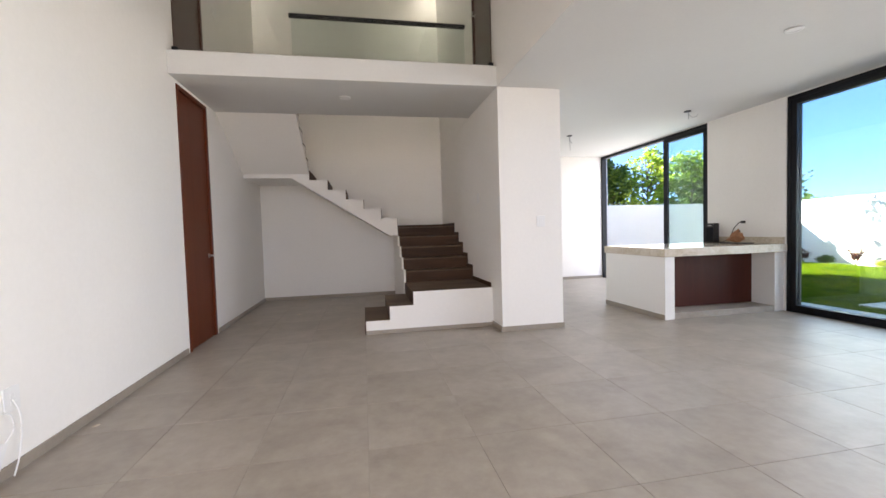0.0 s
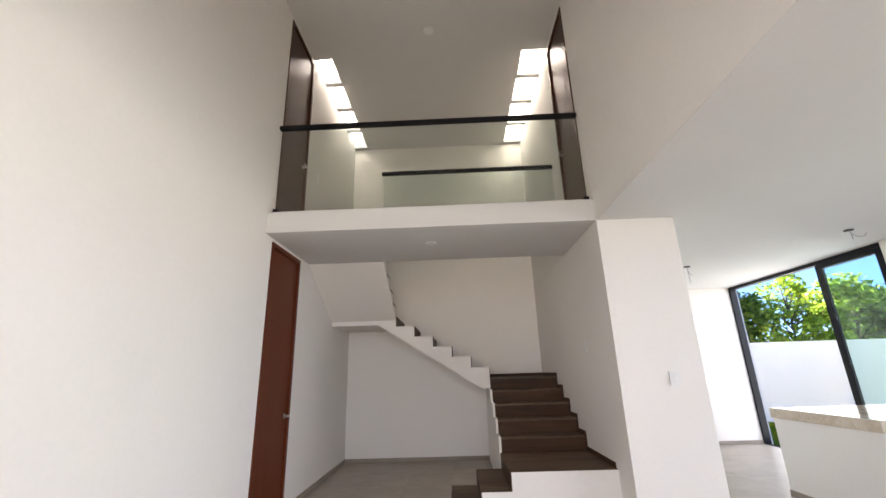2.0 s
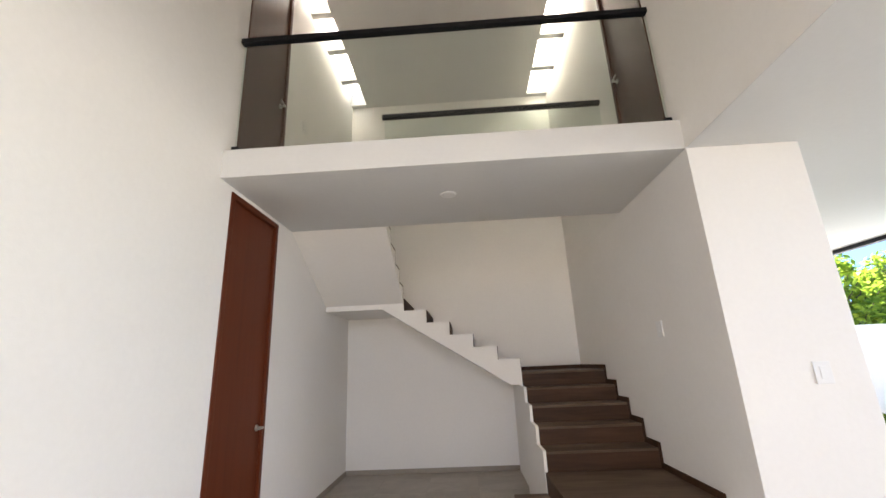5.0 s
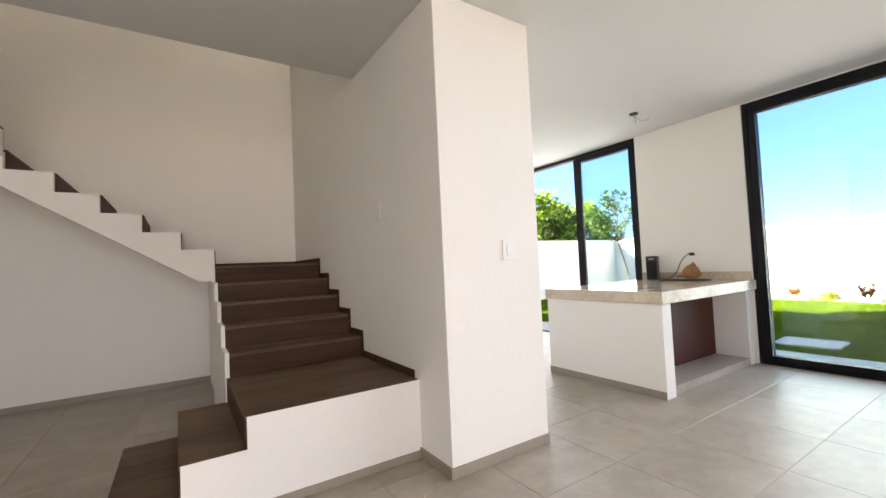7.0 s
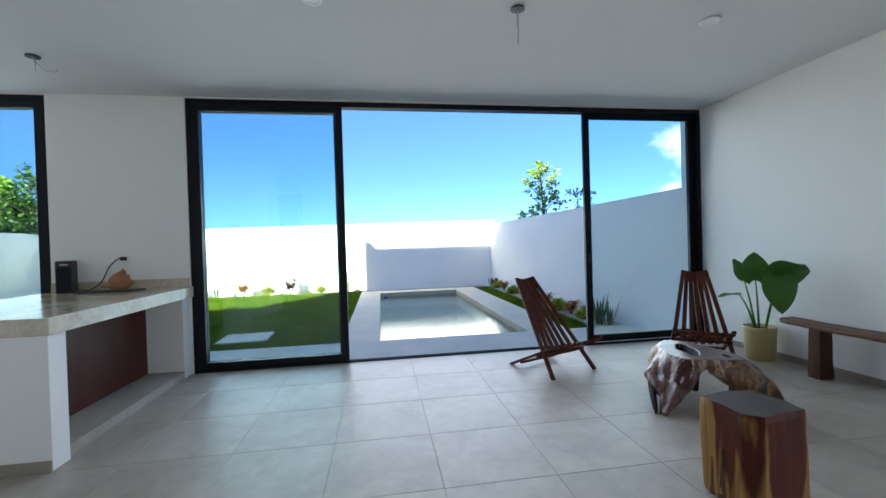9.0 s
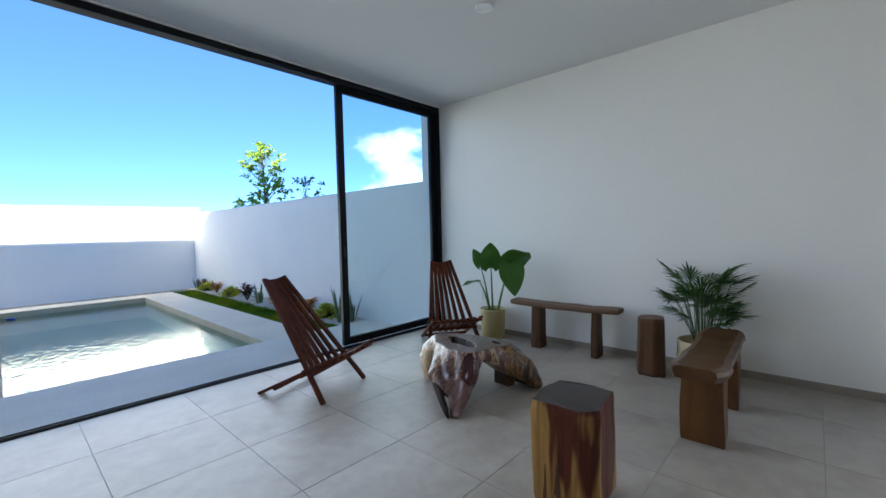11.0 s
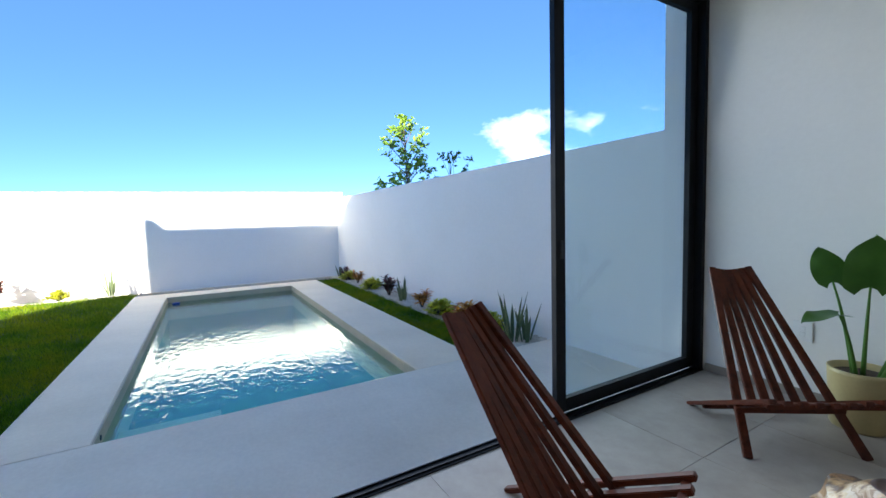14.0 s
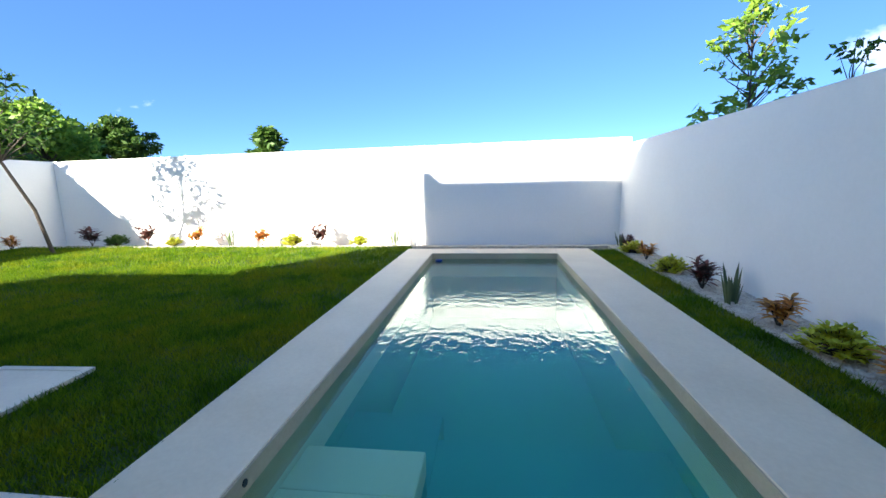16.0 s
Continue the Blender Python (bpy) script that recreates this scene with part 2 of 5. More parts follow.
STOOL_WOOD = heartwood("squared_trunk_wood", (0.115, 0.026, 0.013), (0.40, 0.215, 0.062), 0.188, (0.040, 0.027, 0.023))


def root_material():
    """Plum heartwood with cream sapwood towards one end and streaked golden wood at the other."""
    m, nt, b = material("polished_root_wood")
    flow = noise_tex(nt, coords(nt, scale=(7.5, 5.0, 1.7)), 1.0, 3, 0.5, 1.3)
    fine = noise_tex(nt, coords(nt, scale=(34, 26, 7)), 1.0, 5, 0.6, 1.0)
    c = nt.nodes.new("ShaderNodeTexCoord")
    sep = nt.nodes.new("ShaderNodeSeparateXYZ")
    link(nt, c.outputs["Object"], sep.inputs[0])

    def blend_over(value, lo, hi, wobble):
        r = nt.nodes.new("ShaderNodeMath")
        r.operation = 'MULTIPLY_ADD'
        r.inputs[1].default_value = wobble
        link(nt, flow, r.inputs[0])
        link(nt, value, r.inputs[2])
        n = nt.nodes.new("ShaderNodeMapRange")
        n.inputs[1].default_value, n.inputs[2].default_value = lo + 0.5 * wobble, hi + 0.5 * wobble
        link(nt, r.outputs[0], n.inputs[0])
        return n.outputs[0]

    grain = mix(nt, 0.35, flow, fine)
    heart = ramp(nt, grain, [(0.38, (0.022, 0.007, 0.006)), (0.44, (0.095, 0.038, 0.030)), (0.52, (0.155, 0.075, 0.060)), (0.555, (0.20, 0.105, 0.075)), (0.575, (0.50, 0.37, 0.24)), (0.61, (0.42, 0.27, 0.14)), (0.63, (0.085, 0.034, 0.024))])
    sap = ramp(nt, grain, [(0.36, (0.075, 0.030, 0.012)), (0.41, (0.34, 0.19, 0.075)), (0.47, (0.62, 0.47, 0.29)), (0.505, (0.30, 0.165, 0.07)), (0.53, (0.66, 0.54, 0.38)), (0.60, (0.55, 0.38, 0.19)), (0.66, (0.20, 0.10, 0.04))])
    rear = ramp(nt, grain, [(0.40, (0.018, 0.008, 0.004)), (0.50, (0.070, 0.032, 0.015)), (0.56, (0.30, 0.155, 0.050)), (0.63, (0.055, 0.024, 0.012))])
    side = mix(nt, blend_over(sep.outputs[0], 0.04, 0.11, 0.35), heart, sap)
    flip = nt.nodes.new("ShaderNodeMath")
    flip.operation = 'MULTIPLY'
    flip.inputs[1].default_value = -1.0
    link(nt, sep.outputs[1], flip.inputs[0])
    side = mix(nt, blend_over(flip.outputs[0], 0.02, 0.10, 0.25), side, rear)
    geo = nt.nodes.new("ShaderNodeNewGeometry")
    sn = nt.nodes.new("ShaderNodeSeparateXYZ")
    link(nt, geo.outputs["Normal"], sn.inputs[0])
    up = nt.nodes.new("ShaderNodeMapRange")
    up.inputs[1].default_value, up.inputs[2].default_value = 0.80, 0.90
    link(nt, sn.outputs[2], up.inputs[0])
    top = ramp(nt, grain, [(0.36, (0.035, 0.016, 0.013)), (0.52, (0.085, 0.046, 0.036)), (0.66, (0.125, 0.074, 0.058))])
    high = nt.nodes.new("ShaderNodeMapRange")
    high.inputs[1].default_value, high.inputs[2].default_value = 0.31, 0.33
    link(nt, sep.outputs[2], high.inputs[0])
    flat = nt.nodes.new("ShaderNodeMath")
    flat.operation = 'MULTIPLY'
    link(nt, up.outputs[0], flat.inputs[0])
    link(nt, high.outputs[0], flat.inputs[1])
    link(nt, mix(nt, flat.outputs[0], side, top), b.inputs["Base Color"])
    b.inputs["Roughness"].default_value, b.inputs["Specular IOR Level"].default_value = 0.34, 0.35
    b.inputs["Coat Weight"].default_value, b.inputs["Coat Roughness"].default_value = 0.5, 0.10
    bump(nt, b, mix(nt, 0.5, flow, fine), 0.25, 0.006)
    return m


ROOT_WOOD = root_material()


def marble_material():
    m, nt, b = material("polished_beige_marble")
    co = coords(nt)
    cloud, vein = noise_tex(nt, co, 3.0, 7, 0.62, 0.8), noise_tex(nt, co, 11, 6, 0.6, 2.0)
    tone = mix(nt, 0.4, cloud, vein)
    link(nt, ramp(nt, tone, [(0.33, (0.40, 0.32, 0.23)), (0.5, (0.56, 0.48, 0.37)), (0.66, (0.68, 0.62, 0.53))]), b.inputs["Base Color"])
    b.inputs["Roughness"].default_value = 0.14
    return m


MARBLE = marble_material()


def glass_material(name, tint, rough=0.0, ior=1.5):
    m = bpy.data.materials.new(name)
    m.use_nodes = True
    nt = m.node_tree
    nt.nodes.remove(nt.nodes["Principled BSDF"])
    out = nt.nodes["Material Output"]
    t, g, f, mx, pw, sc = (nt.nodes.new("ShaderNode" + k) for k in ("BsdfTransparent", "BsdfGlossy", "LayerWeight", "MixShader", "Math", "Math"))
    t.inputs[0].default_value = (*tint, 1)
    g.inputs["Roughness"].default_value = rough
    f.inputs["Blend"].default_value = 0.5
    pw.operation, sc.operation = 'POWER', 'MULTIPLY_ADD'
    pw.inputs[1].default_value = 5.0
    least = ((ior - 1) / (ior + 1)) ** 2
    sc.inputs[1].default_value, sc.inputs[2].default_value = 1 - least, least
    link(nt, f.outputs["Facing"], pw.inputs[0])
    link(nt, pw.outputs[0], sc.inputs[0])
    link(nt, sc.outputs[0], mx.inputs[0])
    link(nt, t.outputs[0], mx.inputs[1])
    link(nt, g.outputs[0], mx.inputs[2])
    link(nt, mx.outputs[0], out.inputs[0])
    return m, nt, g, f


GLASS = glass_material("clear_window_glass", (0.90, 0.965, 0.965))[0]
RAIL_GLASS = glass_material("greenish_rail_glass", (0.93, 0.965, 0.95))[0]


def water_material():
    m, nt, g, f = glass_material("pool_water", (0.84, 0.965, 0.92), 0.005, 1.33)
    co = coords(nt, scale=(1.0, 1.7, 1))
    small, wide = noise_tex(nt, co, 8.0, 2, 0.5, 0.3), noise_tex(nt, co, 2.0, 2)
    bm = nt.nodes.new("ShaderNodeBump")
    bm.inputs["Strength"].default_value, bm.inputs["Distance"].default_value = 0.27, 0.025
    link(nt, mix(nt, 0.2, small, wide), bm.inputs["Height"])
    link(nt, bm.outputs[0], g.inputs["Normal"])
    link(nt, bm.outputs[0], f.inputs["Normal"])
    return m


WATER = water_material()


def deep_water_material():
    """Clear water that takes a little more red at each depth."""
    m = bpy.data.materials.new("deeper_water")
    m.use_nodes = True
    nt = m.node_tree
    nt.nodes.remove(nt.nodes["Principled BSDF"])
    t = nt.nodes.new("ShaderNodeBsdfTransparent")
    t.inputs[0].default_value = (0.58, 0.86, 0.90, 1)
    link(nt, t.outputs[0], nt.nodes["Material Output"].inputs[0])
    return m


DEEP_WATER = deep_water_material()


def leaf_material(name, light, dark, rough=0.45, island=True, shine=0.25, patch=0.0):
    m, nt, b = material(name)
    geo = nt.nodes.new("ShaderNodeNewGeometry")
    n = noise_tex(nt, coords(nt), 6, 3)
    fac = mix(nt, 0.5, geo.outputs["Random Per Island"], n) if island else n
    col = ramp(nt, fac, [(0.2, dark), (0.8, light)])
    if patch:
        worn = ramp(nt, noise_tex(nt, coords(nt), patch, 5, 0.6), [(0.34, (0.50, 0.62, 0.6)), (0.48, (1.0, 1.0, 1.0)), (0.66, (1.55, 1.10, 1.1))])
        col = mix(nt, 1.0, col, worn, 'MULTIPLY')
    link(nt, col, b.inputs["Base Color"])
    b.inputs["Roughness"].default_value = rough
    b.inputs["Specular IOR Level"].default_value = 0.3
    tr = nt.nodes.new("ShaderNodeBsdfTranslucent")
    link(nt, col, tr.inputs[0])
    ms = nt.nodes.new("ShaderNodeMixShader")
    ms.inputs[0].default_value = shine
    link(nt, b.outputs[0], ms.inputs[1])
    link(nt, tr.outputs[0], ms.inputs[2])
    link(nt, ms.outputs[0], nt.nodes["Material Output"].inputs[0])
    return m


GRASS = leaf_material("lawn_grass", (0.20, 0.30, 0.010), (0.046, 0.105, 0.005), 0.8, shine=0.35, patch=1.8)
GRASS.node_tree.nodes["Principled BSDF"].inputs["Specular IOR Level"].default_value = 0.08
TURF = plain("lawn_ground", (0.075, 0.12, 0.022), (0.030, 0.055, 0.010), 0.95, 1.2, 60, 0.8)
TREE_LEAF = leaf_material("tree_leaf", (0.13, 0.22, 0.035), (0.035, 0.085, 0.015), 0.5, shine=0.4)
BRIGHT_LEAF = leaf_material("bright_tree_leaf", (0.34, 0.48, 0.06), (0.12, 0.25, 0.03), 0.5, shine=0.45)
HOUSE_LEAF = leaf_material("broad_house_plant_leaf", (0.090, 0.195, 0.030), (0.020, 0.070, 0.013), 0.32, True, 0.2)
PALM_LEAF = leaf_material("palm_leaf", (0.075, 0.155, 0.035), (0.018, 0.055, 0.014), 0.4, True, 0.2)
STEM = leaf_material("green_stem", (0.13, 0.21, 0.05), (0.07, 0.22, 0.03), 0.5, False, 0.1)
YELLOW_LEAF = leaf_material("yellow_green_leaf", (0.72, 0.68, 0.05), (0.36, 0.42, 0.03), 0.5)
ORANGE_LEAF = leaf_material("orange_croton_leaf", (0.86, 0.42, 0.07), (0.26, 0.09, 0.03), 0.45)
RED_LEAF = leaf_material("dark_red_croton_leaf", (0.22, 0.065, 0.05), (0.05, 0.035, 0.025), 0.45)
SNAKE_LEAF = leaf_material("grey_green_sword_leaf", (0.19, 0.22, 0.10), (0.06, 0.10, 0.045), 0.45)
CREAM_POT = plain("cream_glazed_pot", (0.52, 0.42, 0.20), (0.43, 0.34, 0.155), 0.4, 3, 60, 0.06)
WHITE_POT = plain("woven_cream_pot", (0.52, 0.43, 0.27), (0.42, 0.34, 0.20), 0.7, 3, 70, 0.35)


# ---- building blocks ----
def bm_box(x0, x1, y0, y1, z0, z1, bevel=0.0, bm=None):
    bm = bm or bmesh.new()
    made = bmesh.ops.create_cube(bm, size=1, matrix=Matrix.Translation(((x0 + x1) / 2, (y0 + y1) / 2, (z0 + z1) / 2)) @ Matrix.Diagonal((x1 - x0, y1 - y0, z1 - z0, 1)))
    if bevel:
        edges = {e for v in made["verts"] for e in v.link_edges}
        bmesh.ops.bevel(bm, geom=list(edges), offset=bevel, segments=2, affect='EDGES', profile=0.6)
    return bm


def bm_boxes(rows, bevel=0.0):
    bm = bmesh.new()
    for r in rows:
        bm_box(*r, bevel=bevel, bm=bm)
    return bm


def bm_prism(outline, axis, a, b):
    """A closed outline, drawn out along an axis from a to b."""
    bm = bmesh.new()
    place = {"x": lambda p, q: (q, p[0], p[1]), "y": lambda p, q: (p[0], q, p[1]), "z": lambda p, q: (p[0], p[1], q)}[axis]
    one, two = [bm.verts.new(place(p, a)) for p in outline], [bm.verts.new(place(p, b)) for p in outline]
    n = len(outline)
    bm.faces.new(one)
    bm.faces.new(two[::-1])
    for i in range(n):
        bm.faces.new((one[i], two[i], two[(i + 1) % n], one[(i + 1) % n]))
    bmesh.ops.recalc_face_normals(bm, faces=bm.faces)
    return bm


def bm_tube(points, radii, seg=8, bm=None, flat=1.0, cap=True):
    bm = bm or bmesh.new()
    pts, rings = [Vector(p) for p in points], []
    for i, p in enumerate(pts):
        way = (pts[min(i + 1, len(pts) - 1)] - pts[max(i - 1, 0)]).normalized()
        side = way.cross(Vector((0, 0, 1)))
        side = side.normalized() if side.length > 0.05 else Vector((1, 0, 0))
        up = side.cross(way)
        r = radii[i] if hasattr(radii, "__len__") else radii
        rings.append([bm.verts.new(p + side * (r * math.cos(2 * math.pi * k / seg)) + up * (r * flat * math.sin(2 * math.pi * k / seg))) for k in range(seg)])
    for a, b in zip(rings, rings[1:]):
        for k in range(seg):
            bm.faces.new((a[k], a[(k + 1) % seg], b[(k + 1) % seg], b[k]))
    if cap:
        bm.faces.new(rings[0][::-1])
        bm.faces.new(rings[-1])
    return bm


def bm_lathe(profile, seg=32):
    bm, rings = bmesh.new(), []
    for r, z in profile:
        rings.append([bm.verts.new((r * math.cos(2 * math.pi * k / seg), r * math.sin(2 * math.pi * k / seg), z)) for k in range(seg)])
    for a, b in zip(rings, rings[1:]):
        for k in range(seg):
            bm.faces.new((a[k], a[(k + 1) % seg], b[(k + 1) % seg], b[k]))
    bm.faces.new(rings[0][::-1])
    bm.faces.new(rings[-1])
    return bm


def finish(bm, name, smooth=False):
    bm.transform(Matrix.Scale(U, 4))
    me = bpy.data.meshes.new(name)
    bm.normal_update()
    bm.to_mesh(me)
    bm.free()
    if smooth:
        me.polygons.foreach_set("use_smooth", [True] * len(me.polygons))
    return me


def part(name, bm, mat, parent=None, label="", smooth=False):
    me = finish(bm, name, smooth)
    me.materials.append(mat)
    ob = new(name, me)
    ob.parent = parent
    return tagged(ob, label)


def structure(name, bm, mat, label=""):
    return tagged(part(name, bm, mat), label, kind="structure")


def thing(name, x, y, z, turn, label, category, group="", kind=""):
    ob = new(name)
    ob.empty_display_size = 0.1
    ob.matrix_world = pose(x * U, y * U, z * U, 0, 0, turn)
    return tagged(ob, label, category, group, kind)


def glass(ob):
    ob.visible_shadow = False
    return ob


def from_arrays(name, verts, faces, mat):
    me = bpy.data.meshes.new(name)
    me.from_pydata((np.asarray(verts) * U).tolist(), [], faces)
    me.materials.append(mat)
    return new(name, me)


# ---- shell of the house ----
H, F2, TOP, ROOF = 3.07, 3.32, 6.33, 7.17
WX, SX, CX = -1.68, 2.0, 2.835
FY, BY, KY, SY = 5.32, 9.13, 9.93, -1.12

structure("ground", bm_boxes([(-400, 8.0, -400, 400, -0.5, -0.42), (15.0, 400, -400, 400, -0.5, -0.42), (8.0, 15.0, -400, 0.6, -0.5, -0.42), (8.0, 15.0, 3.36, 400, -0.5, -0.42)]), SOIL)
floor = structure("floor", bm_box(WX - 0.2, 6.37, SY - 0.2, KY + 0.2, -0.4, -0.003), GROUT)

structure("wall_west", bm_boxes([
    (WX - 0.2, WX, SY - 0.2, 5.50, 0, TOP), (WX - 0.2, WX, 6.38, BY + 0.2, 0, TOP),
    (WX - 0.2, WX, 5.50, 6.38, 3.03, F2), (WX - 0.2, WX, 5.50, 6.38, 6.27, TOP)]), PLASTER)
structure("wall_back", bm_box(WX, SX, BY, BY + 0.2, 0, TOP), PLASTER)
structure("wall_stair", bm_box(SX, CX, FY, KY, 0, H, 0.006), PLASTER)
structure("wall_void", bm_boxes([
    (SX, SX + 0.2, SY, FY, H + 0.004, TOP), (SX, SX + 0.2, FY, 5.50, H, TOP), (SX, SX + 0.2, 6.36, BY + 0.2, H, TOP),
    (SX, SX + 0.2, 5.50, 6.36, H, F2), (SX, SX + 0.2, 5.50, 6.36, 6.25, TOP)]), PLASTER)
structure("wall_south", bm_boxes([
    (1.7, 6.66, SY - 0.2, SY, -0.4, ROOF), (WX - 0.2, 1.7, SY - 0.2, SY, 3.95, ROOF), (WX - 0.2, -1.4, SY - 0.2, SY, 0, 3.95)]), PLASTER)
structure("wall_kitchen", bm_boxes([(CX, 6.48, KY, KY + 0.2, -0.4, ROOF), (6.48, 6.95, KY, KY + 0.2, 3.2, ROOF)]), PLASTER)
# unseen low wing, placed where the lawn's straight shadow edge calls for it
structure("wall_unseen_wing", bm_box(2.6, 6.45, KY + 0.2, 13.2, -0.4, 3.3), PLASTER)
structure("wall_pier", bm_box(6.28, 6.48, 5.26, 6.62, -0.4, 3.06), PLASTER)
structure("wall_facade", bm_box(6.28, 6.48, SY, KY, 3.06, ROOF), PLASTER)
structure("wall_parapet", bm_boxes([(WX - 0.2, CX, KY, KY + 0.2, TOP, ROOF), (WX - 0.4, WX - 0.2, SY, KY + 0.2, 0, ROOF), (WX - 0.2, CX, BY + 0.2, KY, 0, TOP)]), PLASTER)
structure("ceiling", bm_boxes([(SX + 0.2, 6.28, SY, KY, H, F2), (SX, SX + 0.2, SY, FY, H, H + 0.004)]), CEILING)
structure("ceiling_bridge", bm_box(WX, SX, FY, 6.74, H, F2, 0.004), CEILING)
slot_beams = [(x0, x1, y - 0.05, y + 0.05, TOP + 0.02, TOP + 0.2) for x0, x1 in ((WX, -1.39), (1.62, SX)) for y in (6.98, 7.68, 8.40)]
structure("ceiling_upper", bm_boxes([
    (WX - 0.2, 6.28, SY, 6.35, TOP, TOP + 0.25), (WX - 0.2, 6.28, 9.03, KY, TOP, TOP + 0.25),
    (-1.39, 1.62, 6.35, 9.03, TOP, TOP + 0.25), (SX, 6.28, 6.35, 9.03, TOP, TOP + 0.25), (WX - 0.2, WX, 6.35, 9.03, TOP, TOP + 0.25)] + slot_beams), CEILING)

structure("floor_threshold", bm_box(6.375, 6.46, SY, KY, -0.4, -0.05, 0.003), CONCRETE)
# translucent panels added so that the roof slots glow white instead of blue
frost, fnt, fb = material("slot_glow_panel")
ftr = fnt.nodes.new("ShaderNodeBsdfTranslucent")
ftr.inputs[0].default_value = (0.9, 0.9, 0.88, 1)
link(fnt, ftr.outputs[0], fnt.nodes["Material Output"].inputs[0])
for name, x0, x1 in (("window_roof_west", WX, -1.39), ("window_roof_east", 1.62, SX)):
    structure(name, bm_box(x0, x1, 6.35, 9.03, TOP + 0.235, TOP + 0.243), frost)
# skirting
SK = 0.066
for name, box in (
        ("baseboard_west", (WX, WX + 0.014, SY, 5.44, 0, SK)), ("baseboard_west_inner", (WX, WX + 0.014, 6.45, BY, 0, SK)),
        ("baseboard_back", (WX, 0.93, BY - 0.014, BY, 0, SK)), ("baseboard_column", (SX - 0.014, CX, FY - 0.014, FY, 0, SK)),
        ("baseboard_column_side", (SX - 0.014, SX, FY, 5.70, 0, SK)), ("baseboard_column_kitchen", (CX, CX + 0.014, FY, KY, 0, SK)),
        ("baseboard_south", (WX, 6.28, SY, SY + 0.014, 0, SK)), ("baseboard_kitchen", (CX, 6.30, KY - 0.014, KY, 0, SK)),
        ("baseboard_bar", (4.276, 4.29, 5.25, 6.62, 0, 0.07)), ("baseboard_stair", (0.30, SX - 0.014, 5.688, 5.70, 0, 0.05))):
    structure(name, bm_box(*box, bevel=0.002), SKIRTING)


# ---- doors ----
def door(name, x, y0, y1, z0, z1, face, leaf_mat, label):
    """A flush leaf in a side wall; face is +1 where the room lies towards +x."""
    d = thing(name, x, y0, z0, 0, label, "door", kind="structure")
    w, h, s = y1 - y0, z1 - z0, face
    lo, hi = sorted((-0.06 * s, 0.012 * s))
    frame_rows = [(lo, hi, 0, 0.05, 0, h), (lo, hi, w - 0.05, w, 0, h), (lo, hi, 0.05, w - 0.05, h - 0.05, h)]
    for n, r in zip(("jamb", "jamb", "head"), frame_rows):
        part(n, bm_box(*r, bevel=0.004), leaf_mat, d)
    lo, hi = sorted((-0.055 * s, -0.012 * s))
    leaf = part("leaf", bm_box(lo, hi, 0.053, w - 0.053, 0.006, h - 0.053, 0.003), leaf_mat, d)
    lo, hi = sorted((-0.18 * s, -0.13 * s))
    part("backing", bm_box(lo, hi, 0.0, w, 0, h), leaf_mat, d)
    hx, hy, hz = 0.0, w - 0.12, 1.07
    knob = bm_tube([(-0.012 * s, hy, hz), (0.045 * s, hy, hz)], 0.012, 10)
    bm_tube([(0.045 * s, hy + 0.01, hz), (0.05 * s, hy - 0.11, hz)], [0.011, 0.008], 10, knob)
    bm_tube([(-0.012 * s, hy, hz), (-0.004 * s, hy, hz)], 0.028, 16, knob)
    part("handle", knob, STEEL, leaf, "brushed steel lever handle", True)
    return d


door("door_1", WX, 5.50, 6.38, 0, 3.03, 1, DOOR_WOOD, "tall closed red-brown wooden door beside the stairs")
door("door_2", WX, 5.50, 6.38, F2, 6.27, 1, UPPER_DOOR, "tall dark wooden door on the upper landing")
door("door_3", SX, 5.50, 6.36, F2, 6.25, -1, UPPER_DOOR, "tall dark wooden door on the upper landing")


# ---- windows ----
def window_panel(win, x, y0, y1, z1, stile=0.075, bottom=0.10):
    for n, r in (("stile", (x - 0.022, x + 0.022, y0, y0 + stile, 0.02, z1)), ("stile", (x - 0.022, x + 0.022, y1 - stile, y1, 0.02, z1)),
                 ("rail", (x - 0.022, x + 0.022, y0 + stile, y1 - stile, 0.02, bottom)), ("rail", (x - 0.022, x + 0.022, y0 + stile, y1 - stile, z1 - 0.07, z1))):
        part(n, bm_box(*r, bevel=0.003), BLACK_METAL, win)
    glass(part("pane", bm_box(x - 0.004, x + 0.004, y0 + stile, y1 - stile, bottom, z1 - 0.07), GLASS, win, "clear faintly green glass pane"))


win = thing("window_1", 0, 0, 0, 0, "black aluminium sliding glass door, half open to the garden", "sliding door", kind="structure")
part("head", bm_box(6.30, 6.42, SY, 5.26, 3.0, 3.06, 0.003), BLACK_METAL, win)
part("jamb", bm_box(6.30, 6.42, SY, SY + 0.05, 0, 3.0, 0.003), BLACK_METAL, win)
part("jamb", bm_box(6.30, 6.42, 5.21, 5.26, 0, 3.0, 0.003), BLACK_METAL, win)
part("track", bm_boxes([(6.295, 6.375, SY, 5.26, -0.02, 0.005), (6.31, 6.318, SY, 5.26, 0.005, 0.015), (6.355, 6.363, SY, 5.26, 0.005, 0.015)]), BLACK_METAL, win)
window_panel(win, 6.33, 3.57, 5.21, 3.0)
window_panel(win, 6.385, 3.60, 5.21, 3.0)
window_panel(win, 6.385, SY + 0.05, 0.525, 3.0, 0.085, 0.11)
lock = bm_box(6.355, 6.363, 0.465, 0.49, 1.05, 1.17, 0.003)
part("lock", lock, BLACK_PLASTIC, win, "small recessed black lock")

